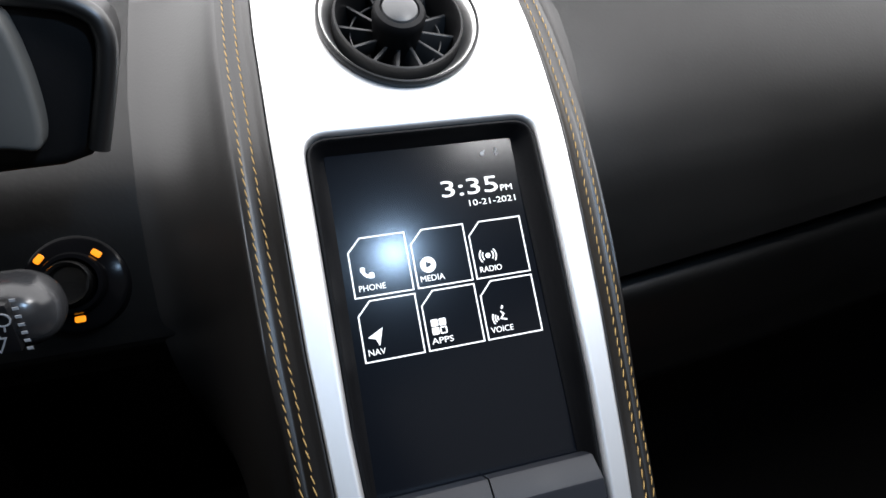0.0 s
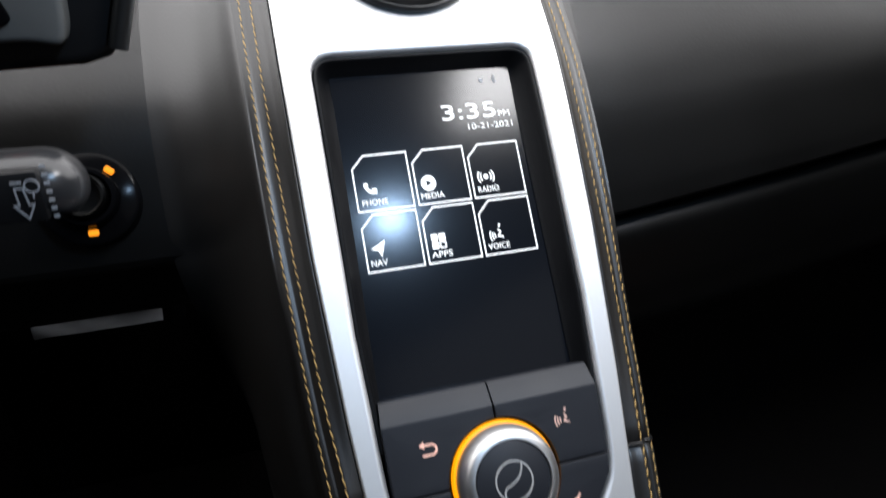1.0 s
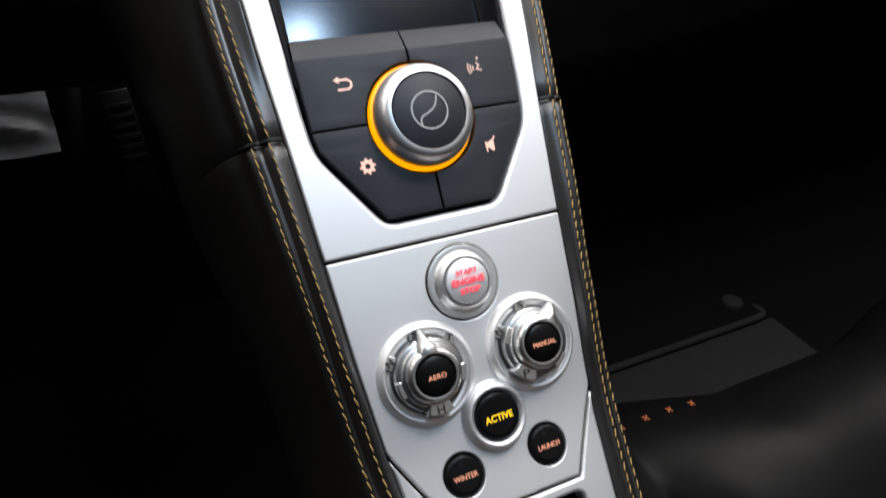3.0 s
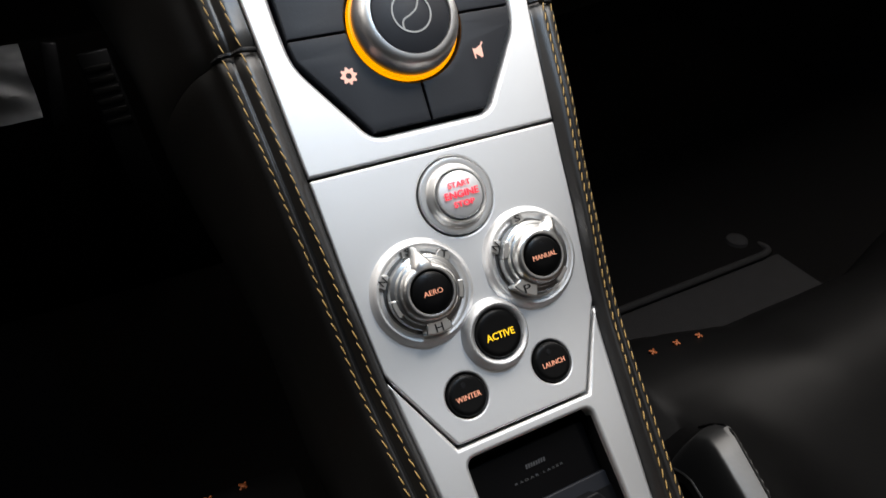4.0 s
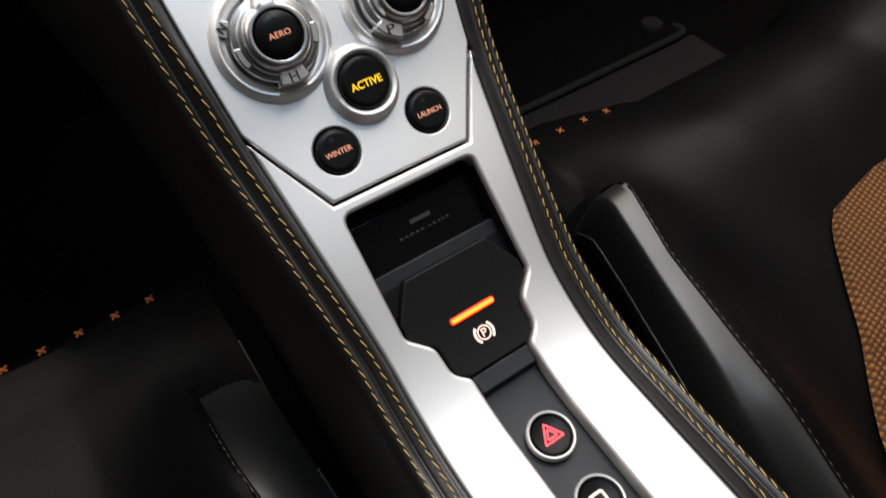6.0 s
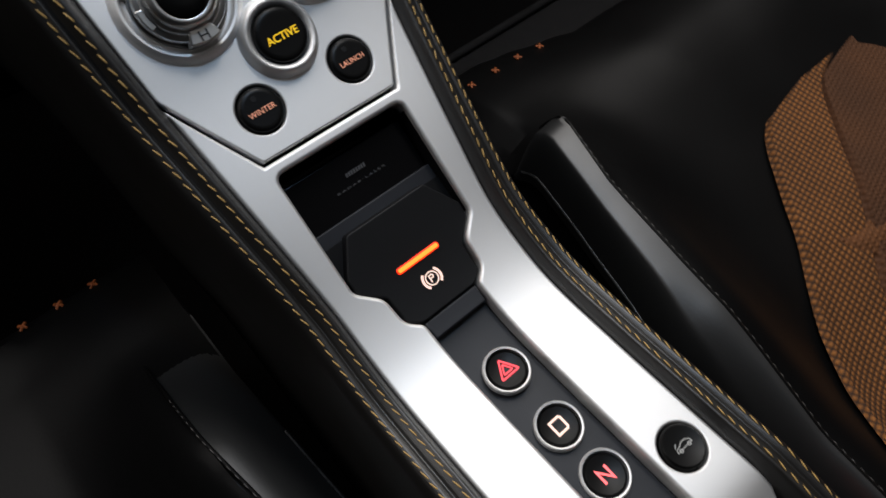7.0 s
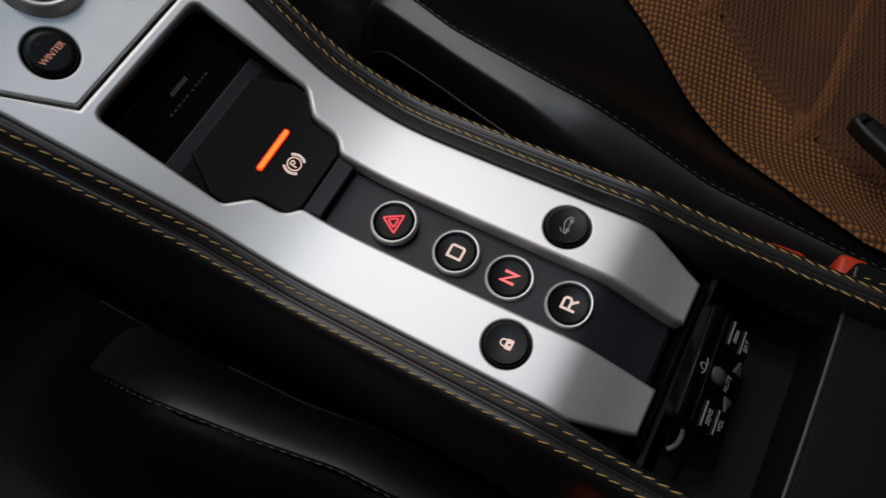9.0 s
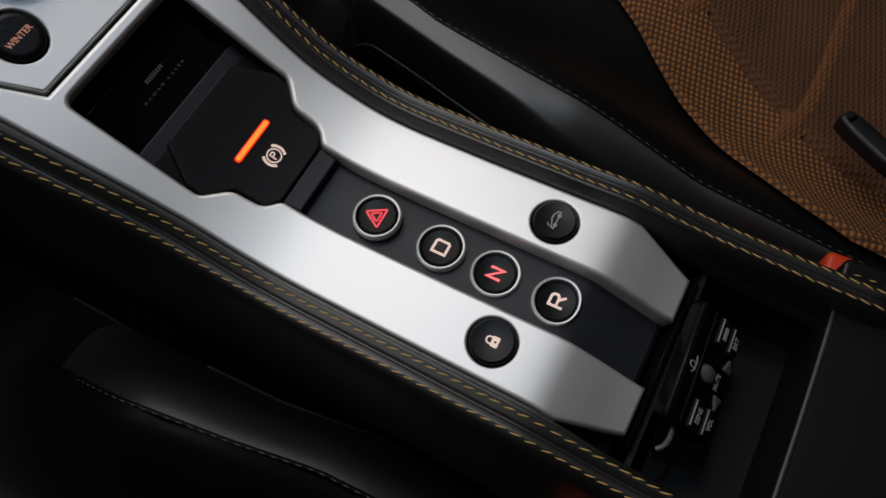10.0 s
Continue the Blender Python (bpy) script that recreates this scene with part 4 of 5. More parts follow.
    cap = part("centre_button", lathe([(0.0080, 0.006), (0.0080, 0.0110), (0.0077, 0.0120), (0.0066, 0.0126), (0.004, 0.0129), (0.0, 0.0130)], x, u, 48), button_black, th)
    part("lettering", lettering(word, x, u - 0.0002, 0.0133, 0.0019, 0.0078 if word == "AERO" else 0.0108, weight=-0.006), orange_glow, cap, smooth=False)
    part("lamp_dot", bend(blob(circle(x + 0.0002, u + 0.0046, 0.0010, 12), 0.0129, bent=False)), soft_black, cap, smooth=False)
    return th


dial("AERO", *SPOTS["aero"], 92, -90, "H")
dial("MANUAL", *SPOTS["manual"], 52, -128, "P")

# ---- parking brake switch and detector display in the pocket ----
brake = group_thing("parking_brake_switch", S(0, -0.172, -0.012), "black angular parking brake switch with lit orange bar", "switch")
half = [(0.0130, -0.1958), (0.0186, -0.1922), (0.0192, -0.1800), (0.0279, -0.1722), (0.0282, -0.1660), (0.0188, -0.1515)]
part("body", plate(rounded(half + [(-x, u) for x, u in half[::-1]], 0.0012, 4), lip=0.0009, drop=0.012, h=-0.0022), soft_black, brake)
part("pocket_shelf", plate(rounded([(-0.0286, -0.1790), (0.0286, -0.1790), (0.0286, -0.1465), (-0.0286, -0.1465)], 0.001, 3), lip=0.0006, drop=0.006, h=-0.0088), key_plastic, console, "dark blue-grey shelf under the brake switch")
capsule = lambda a, w: rounded([(-a, -0.1744 - w), (a, -0.1744 - w), (a, -0.1744 + w), (-a, -0.1744 + w)], w * 0.95, 6)
part("light_bar", plate(capsule(0.0103, 0.00130), lip=0.0003, drop=0.0010, h=-0.0016), bar_glow, brake, "glowing red-orange light bar")
part("light_core", plate(capsule(0.0098, 0.00082), lip=0.0001, drop=0.0003, h=-0.0013), bar_core, brake)
Hs = H
H = -0.0022
pu = -0.1839
part("symbol", bend(merge(ribbon(circle(0, pu, 0.0027, 26), 0.0005, -0.0018, True, bent=False), arc(0, pu, 0.0040, -48, 48, 0.0010), arc(0, pu, 0.0040, 132, 228, 0.0010),
     ribbon([(-0.0008, pu - 0.0015), (-0.0008, pu + 0.0014), (0.0006, pu + 0.0014), (0.0010, pu + 0.0008), (0.0006, pu + 0.0001), (-0.0006, pu + 0.0001)], 0.0005, -0.0018, bent=False))), legend_glow, brake, smooth=False)
H = Hs
detector = group_thing("detector_display", S(0, -0.13, -0.028), "small glossy black detector display sunk in the pocket", "detector")
part("housing", plate(rounded([(-0.0280, -0.150), (0.0280, -0.150), (0.0280, -0.1245), (-0.0280, -0.1245)], 0.002, 4), lip=0.0012, drop=0.014, h=-0.0105), gloss_black, detector)
part("lettering", lettering("R A D A R · L A S E R", 0.001, -0.1375, -0.0101, 0.0009, 0.0230, weight=0.0), faint_print, detector, smooth=False)
part("mark", bend(merge(*[blob([(0.001 + 0.0012 * k - 0.0048, -0.1338), (0.001 + 0.0012 * k - 0.0040, -0.1338), (0.001 + 0.0012 * k - 0.0037, -0.1322), (0.001 + 0.0012 * k - 0.0045, -0.1322)], -0.0101, bent=False) for k in range(8)])), faint_print, detector, smooth=False)

# ---- vent at the head of the console ----
vent = group_thing("air_vent", S(0, 0.302, -0.02), "round air vent with black spokes and silver ring", "vent")
VX, VU = 0.0008, 0.302
part("collar", lathe([(0.0364, -0.006), (0.0384, 0.0004), (0.0387, 0.0030), (0.0382, 0.0044), (0.0374, 0.0046), (0.0370, 0.0036)], VX, VU, 80), black_plastic, vent)
part("bright_ring", lathe([(0.0371, 0.0036), (0.0366, 0.0034), (0.0352, 0.0014), (0.0318, -0.0045), (0.0310, -0.0062)], VX, VU, 80), knob_metal, vent, "silver inner ring")
part("inner_ring", lathe([(0.0311, -0.0060), (0.0311, 0.0018), (0.0306, 0.0034), (0.0297, 0.0036), (0.0290, 0.0022), (0.0285, -0.0010), (0.0279, -0.0060), (0.0277, -0.0200), (0.0262, -0.034), (0.0, -0.036)], VX, VU, 80), black_plastic, vent)
part("rib_ring", lathe([(0.0218, -0.0105), (0.0219, -0.0096), (0.0225, -0.0096), (0.0226, -0.0105)], VX, VU, 64), blade_grey, vent)
hub = part("hub", lathe([(0.0105, -0.030), (0.0118, -0.006), (0.0128, 0.002), (0.0126, 0.0060), (0.0116, 0.0076), (0.0094, 0.0082), (0.0088, 0.0070), (0.0, 0.0068)], VX, VU, 48), soft_black, vent)
part("hub_cap", lathe([(0.0087, 0.0068), (0.0082, 0.0084), (0.0060, 0.0096), (0.0, 0.0100)], VX, VU, 40), hub_grey, hub)
for k in range(12):
    a = radians(15 + 30 * k)
    c, s = math.cos(a), math.sin(a)
    bm = box(0.0105, 0.0282, -0.0008, 0.0008, -0.018, -0.0065, 0.0004, 2)
    for v in bm.verts:
        p, q = v.co.x, v.co.y + 0.25 * (v.co.z + 0.014)
        v.co = (VX + p * c - q * s, VU + p * s + q * c, v.co.z)
    part("blade", bend(bm), blade_grey, vent)

# ---- rear of the console: open tray, remote and armrest ----
part("tray_lip", plate([(-0.034, -0.3486), (0.034, -0.3486), (0.034, -0.3468), (-0.034, -0.3468)], lip=0.0005, drop=0.008, h=-0.0018), gloss_black, console)
part("storage_tray", box(-0.050, 0.050, -0.364, -0.3145, 0.352, 0.355), soft_black, console, "black floor of the open storage tray", smooth=False)
part("tray_wall", box(-0.050, 0.050, -0.3660, -0.3640, 0.352, 0.384), soft_black, console, smooth=False)
part("tray_wall", box(-0.050, 0.050, -0.3145, -0.3125, 0.352, 0.388), soft_black, console, smooth=False)
mid_grey = plain("mid_grey_rubber", (0.10, 0.10, 0.10), 0.35)
armrest = group_thing("armrest", (0, -0.47, 0.352), "black leather armrest lid behind the storage tray", "armrest")


def arm_lid():
    bm = box(-0.062, 0.066, -0.60, -0.3555, 0.352, 0.3915, 0.0024, 4)
    bmesh.ops.subdivide_edges(bm, edges=bm.edges[:], cuts=3, use_grid_fill=True)
    for v in bm.verts:
        if v.co.z > 0.385:
            v.co.z += 0.004 * (1 - (v.co.x / 0.066) ** 2)
    return bm


lid = part("lid", arm_lid(), dark_leather, armrest)
part("welt", tube([(x, -0.3562, 0.3912 + 0.004 * (1 - (x / 0.066) ** 2)) for x in np.linspace(-0.058, 0.062, 24)], 0.0010), edge_leather, armrest)

for ax in (0.0535, 0.0590):
    bm = bmesh.new()
    for y in np.arange(-0.36, -0.595, -0.0052):
        z = 0.3915 + 0.004 * (1 - (ax / 0.066) ** 2) if ax < 0.056 else 0.3915
        bmesh.ops.create_uvsphere(bm, u_segments=8, v_segments=6, radius=1, matrix=Matrix.Translation((ax, y, z + 0.0003)) @ Matrix.Rotation(radians(12), 4, "Z") @ Matrix.Diagonal((0.0004, 0.0021, 0.0005, 1)))
    tagged(part("stitching", bm, thread, armrest), kind="stuff")

remote = group_thing("remote_control", (0.003, -0.326, 0.385), "small black remote with rubber keys lying in the tray", "remote")
RM = pose(0.003, -0.3262, 0.3900, 46, 0, 2) @ Matrix.Diagonal((0.70, 1, 1, 1))


def on_remote(bm):
    bm.transform(RM)
    return bm


rb = plate(rounded([(-0.0330, -0.0125), (0.0330, -0.0125), (0.0330, 0.0125), (-0.0330, 0.0125)], 0.0045, 6), lip=0.0022, drop=0.006, h=0.0, step=0, bent=False)
part("case", on_remote(rb), gloss_black, remote)
part("top_rail", on_remote(plate(rounded([(-0.030, 0.0050), (0.030, 0.0050), (0.030, 0.0066), (-0.030, 0.0066)], 0.0006, 3), lip=0.0005, drop=0.0012, h=0.0010, step=0, bent=False)), gloss_black, remote)
part("mute_key", on_remote(lathe([(0.0044, 0.0), (0.0042, 0.0010), (0.0030, 0.0018), (0.0, 0.0022)], -0.001, 0.0006, 32, flat=False)), mid_grey, remote, "round silver grey key")
for text, kx, kw in (("SENS", -0.0225, 0.0080), ("", 0.0225, 0.0080)):
    k = part("key", on_remote(plate(rounded([(kx - 0.0075, -0.0030), (kx + 0.0075, -0.0030), (kx + 0.0075, 0.0028), (kx - 0.0075, 0.0028)], 0.0012, 3), lip=0.0006, drop=0.0014, h=0.0012, step=0, bent=False)), soft_black, remote)
    # glint on the key's upper edge, drawn as a pale grey strip
    part("edge_glint", on_remote(ribbon([(kx - 0.0065, 0.0022), (kx + 0.0065, 0.0022)], 0.0006, 0.0015, bent=False)), grey_plastic, k, smooth=False)
    if text:
        part("lettering", on_remote(lettering(text, kx, -0.0008, 0.0015, 0.0022, kw, bent=False)), dim_print, k, smooth=False)
    else:
        part("mark", on_remote(ribbon([(kx - 0.0035, -0.0008), (kx + 0.0035, -0.0008)], 0.0016, 0.0015, bent=False)), dim_print, k, smooth=False)
for text, kx, kw in (("VOL", -0.0225, 0.0066), ("BRT", 0.0225, 0.0066)):
    k = part("key", on_remote(plate(rounded([(kx - 0.0075, -0.0104), (kx + 0.0075, -0.0104), (kx + 0.0075, -0.0046), (kx - 0.0075, -0.0046)], 0.0012, 3), lip=0.0006, drop=0.0014, h=0.0012, step=0, bent=False)), soft_black, remote)
    # pale strip again, standing for the highlight on the key's edge
    part("edge_glint", on_remote(ribbon([(kx - 0.0065, -0.0052), (kx + 0.0065, -0.0052)], 0.0005, 0.0015, bent=False)), grey_plastic, k, smooth=False)
    part("lettering", on_remote(lettering(text, kx, -0.0078, 0.0015, 0.0022, kw, bent=False)), dim_print, k, smooth=False)
part("lettering", on_remote(lettering("MUTE", -0.001, -0.0058, 0.0004, 0.0022, 0.0085, bent=False)), dim_print, remote, smooth=False)
for kx, d in ((-0.0105, -1), (0.0095, 1)):
    part("arrow_key", on_remote(plate([(kx - 0.003 * d, -0.0108), (kx + 0.004 * d, -0.0086), (kx - 0.003 * d, -0.0064)][::d], lip=0.0003, drop=0.001, h=0.0010, step=0, bent=False)), mid_grey, remote)
part("logo", on_remote(merge(ribbon(circle(-0.002, 0.0092, 0.0016, 18), 0.0005, 0.0004, True, bent=False), ribbon([(-0.006, 0.0092), (-0.004, 0.0078), (0.000, 0.0076), (0.003, 0.0084)], 0.0005, 0.0004, bent=False))), dim_print, remote, smooth=False)
tagged(part("wire_hook", tube(smooth_line([(-0.0135, -0.3195, 0.378), (-0.0150, -0.3210, 0.387), (-0.0190, -0.3222, 0.3885), (-0.0232, -0.3226, 0.388), (-0.0265, -0.3218, 0.388), (-0.0285, -0.3200, 0.387)], 24), 0.0009), mid_grey, console), "black cable loop beside the remote")

# ---- steering column, stalk and knob ----
column = group_thing("steering_column", (-0.22, 0.10, 0.74), "black steering column shroud with grey face and red lamp", "steering column")


RIM = smooth_line([(-0.300, 0.8170), (-0.2000, 0.8125), (-0.1500, 0.8088), (-0.1263, 0.8056), (-0.1192, 0.8034), (-0.1142, 0.7998), (-0.1127, 0.7946), (-0.1131, 0.7889), (-0.1158, 0.7788), (-0.1188, 0.7696), (-0.1229, 0.7574)], 60)


def upright(bm, y):
    """Stands a form made in (x, z, towards the seats) in the plane y."""
    for v in bm.verts:
        v.co = (v.co.x, y - v.co.z, v.co.y)
    bm.normal_update()
    return bm


column_grey = plain("column_grey", (0.110, 0.110, 0.104), 0.42, spread=0.06, bump=0.04)
hood = [(-0.46, 0.7490), (-0.170, 0.7500), (-0.136, 0.7510), (-0.127, 0.7535), *[tuple(q) for q in RIM[::-1]], (-0.46, 0.822)]
part("hood", upright(plate(hood, lip=0.0050, drop=0.030, h=0.0, step=0, bent=False), 0.098), black_plastic, column)
part("rim", tube([(x, 0.0955, z) for x, z in RIM], 0.0034, 14), dash_leather, column, "soft black rolled rim")
grey = rounded([(-0.46, 0.7615), (-0.1483, 0.7622), (-0.1385, 0.7600), (-0.1362, 0.7665), (-0.1355, 0.7750), (-0.1356, 0.7850), (-0.1366, 0.7950), (-0.1385, 0.8040), (-0.46, 0.8120)], [0, 0.003, 0.003, 0.003, 0.003, 0.003, 0.003, 0.003, 0], 4)
face = part("face", upright(plate(grey, lip=0.0022, drop=0.010, h=0.0, step=0, bent=False), 0.0870), column_grey, column, "matt grey instrument surround")
dark_glass = rounded([(-0.46, 0.7680), (-0.1560, 0.7668), (-0.1508, 0.7690), (-0.1555, 0.7830), (-0.1600, 0.7960), (-0.46, 0.8020)], [0, 0.002, 0.003, 0.003, 0.003, 0], 4)
part("instrument_glass", upright(plate(dark_glass, lip=0.0006, drop=0.003, h=0.0, step=0, bent=False), 0.0858), gloss_black, face, "black instrument glass")
part("red_lamp", lathe([(0.0026, 0), (0.0024, 0.0008), (0.0, 0.0010)], m=pose(-0.1565, 0.0856, 0.7745, 90, 0, 0)), glow("red_lamp_glow", (1.0, 0.02, 0.03), 1.6), face)

stalk = group_thing("wiper_stalk", (-0.21, 0.045, 0.72), "black stalk with grey rounded end and white wiper symbols", "stalk")


def stalk_body():
    bm = box(-0.31, -0.1328, 0.036, 0.060, 0.7165, 0.7398, 0.0105, 6)
    for v in bm.verts:
        k = max(0.0, (v.co.x + 0.165) / 0.036)
        v.co.z -= 0.004 * k * k
        v.co.z += (0.728 - v.co.z) * 0.16 * k
    return bm


part("body", stalk_body(), plain("stalk_grey", (0.022, 0.022, 0.023), 0.24, spread=0.1, bump=0.02), stalk)
part("inlay", box(-0.30, -0.1425, 0.0353, 0.040, 0.7190, 0.7355, 0.0016, 2), black_plastic, stalk)


def on_stalk(bm):
    bm.transform(Matrix.Translation((0.0030, 0.0349, 0.0070)) @ Matrix.Translation((0, 0, 0.7230)) @ Matrix.Scale(0.88, 4) @ Matrix.Translation((0, 0, -0.7230)) @ Matrix.Translation((-0.0215, 0, -0.0015)) @ Matrix.Rotation(radians(90), 4, "X"))
    return bm


wiper_arrow = ribbon([(-0.1515, 0.7250), (-0.1490, 0.7250), (-0.1485, 0.7190), (-0.1470, 0.7190), (-0.1497, 0.7140), (-0.1530, 0.7190), (-0.1514, 0.7190)], 0.0005, 0.0, True, bent=False)
ticks = [ribbon([(-0.1424, 0.7320 - 0.0030 * k), (-0.1406, 0.7320 - 0.0030 * k)], 0.0010, 0.0, bent=False) for k in range(7)]
wash = [ribbon(circle(-0.1462, 0.7255, 0.0022, 16), 0.0005, 0.0, True, bent=False), ribbon([(-0.1462, 0.7233), (-0.1466, 0.7212)], 0.0005, 0.0, bent=False), ribbon(circle(-0.1598, 0.7250, 0.0020, 16), 0.0005, 0.0, True, bent=False)]
for mark in [wiper_arrow, ribbon([(-0.1522, 0.7270), (-0.1488, 0.7270)], 0.0008, 0.0, bent=False), *wash, *ticks]:
    part("symbol", on_stalk(mark), dim_print, stalk, smooth=False)
part("arm", tube(smooth_line([(-0.26, 0.055, 0.72), (-0.25, 0.09, 0.735), (-0.24, 0.12, 0.76)], 10), 0.010, 12), black_plastic, stalk)

smoke = plain("smoky_metal", (0.16, 0.155, 0.15), 0.22, 1.0)
light_knob = group_thing("light_switch", (-0.157, 0.15, 0.683), "black rotary light switch with three lit amber marks", "switch")
KN = pose(-0.157, 0.142, 0.683, 60, 0, 0)
part("plate", lathe([(0.0222, -0.008), (0.0214, 0.0), (0.0198, 0.0012), (0.0, 0.0012)], m=KN), gloss_black, light_knob)
part("ring", lathe([(0.0136, 0.0), (0.0138, 0.0060), (0.0128, 0.0085), (0.0112, 0.0088), (0.0104, 0.0070)], m=KN), gloss_black, light_knob)
part("grip", lathe([(0.0100, 0.002), (0.0098, 0.0125), (0.0090, 0.0142), (0.0078, 0.0138), (0.0070, 0.0090), (0.0, 0.0085)], m=KN), smoke, light_knob, "smoky metallic grip")
for mx, mz in ((-0.0128, 0.0126), (0.0102, 0.0120), (0.0002, -0.0160)):
    a = math.degrees(math.atan2(mz, mx))
    bm = plate(rounded([(-0.0022, -0.0014), (0.0022, -0.0014), (0.0022, 0.0014), (-0.0022, 0.0014)], 0.0008, 3), lip=0.0002, drop=0.0008, h=0.0, step=0, bent=False)
    bm.transform(KN @ pose(mx, mz, 0.0020, 0, 0, a - 90))
    part("amber_mark", bm, mark_glow, light_knob)

# ---- overhead lamp ----
overhead = group_thing("overhead_lamp", (0.057, -0.175, 1.18), "small reading lamp on a stem under the headliner", "lamp")
part("housing", box(0.032, 0.082, -0.215, -0.165, 1.012, 1.043, 0.004, 2), soft_black, overhead)
part("stem", box(0.050, 0.064, -0.197, -0.183, 1.043, 1.18, 0.003, 2), soft_black, overhead)
roof_lamp = group_thing("roof_lamp", (0.2245, -0.13, 1.18), "long lit roof lamp in the headliner", "lamp")
part("housing", box(0.165, 0.295, -0.200, -0.030, 1.154, 1.18, 0.004, 2), soft_black, roof_lamp)


# ---- seats ----
def tunnel_gap(y, inner):
    """How far the bolster's foot stands off the tunnel side."""
    if inner < 0:
        return float(np.interp(y, [-0.80, -0.30, -0.21, -0.166, -0.08, 0.05], [0.0, 0.0, 0.001, 0.0085, 0.015, 0.017]))
    return float(np.interp(y, [-0.80, -0.30, -0.224, -0.19, -0.137, -0.093, 0.05], [0.0, 0.0, 0.003, 0.012, 0.022, 0.028, 0.030]))


def ridge_gap(y, inner):
    if inner < 0:
        return float(np.interp(y, [-0.80, -0.30, -0.208, -0.17, -0.12, -0.06, -0.03], [0.016, 0.019, 0.025, 0.0325, 0.0405, 0.047, 0.050]))
    return float(np.interp(y, [-0.80, -0.40, -0.297, -0.25, -0.20, -0.14, -0.08, -0.055], [0.012, 0.017, 0.0216, 0.027, 0.031, 0.037, 0.050, 0.056]))


def seat_height(x, y, inner):
    """inner: the x of the tunnel side; x grows away from it."""
    d = abs(x - inner)
    back = 0.026 * min(1.0, max(0.0, (d - 0.10) / 0.09)) if inner > 0 else 0.0
    nose = [0.3225, 0.3275, 0.3280, 0.3250, 0.3185, 0.3070, 0.284, 0.21] if inner > 0 else [0.3214, 0.328, 0.3292, 0.3304, 0.3287, 0.322, 0.295, 0.21]
    z = float(np.interp(y + back * min(1.0, max(0.0, (y + 0.20) / 0.15)), [-0.80, -0.40, -0.30, -0.23, -0.15, -0.08, -0.05, -0.03, -0.01, 0.01, 0.03, 0.05, 0.08], [0.245, 0.252, 0.268, 0.292, 0.306, *nose]))
    f = min(1.0, max(0.0, (-0.058 - y) / 0.042)) if inner > 0 else min(1.0, max(0.0, (-0.035 - y) / 0.10))
    amp = 0.052 * f * f * (3 - 2 * f)
    d0, rd = tunnel_gap(y, inner), ridge_gap(y, inner)
    if d < rd:
        s = max(0.0, (d - d0) / (rd - d0))
        z += amp * (0.30 + 0.70 * (math.sin(s * math.pi / 2) if inner > 0 else s))
        if inner > 0:
            z -= 0.016 * (1 - s) * (1 - f)
    else:
        g = min(1.0, max(0.0, (-0.035 - y) / 0.12))
        far = min(1.0, (d - rd) / 0.008) if inner > 0 else 0.0
        z += (amp * (1 - far) + 0.052 * g * g * (3 - 2 * g) * far) * math.exp(-((d - rd) / (0.050 if inner > 0 else 0.034)) ** 2)
    if inner < 0:
        # the driver's cushion is dished behind its front edge
        z -= 0.020 * min(1.0, max(0.0, (d - 0.055) / 0.06)) * float(np.interp(y, [-0.32, -0.16, -0.05, 0.0, 0.024], [0.0, 0.7, 1.0, 0.6, 0.0]))
    return z + 0.07 * math.exp(-((d - 0.44) / 0.045) ** 2)


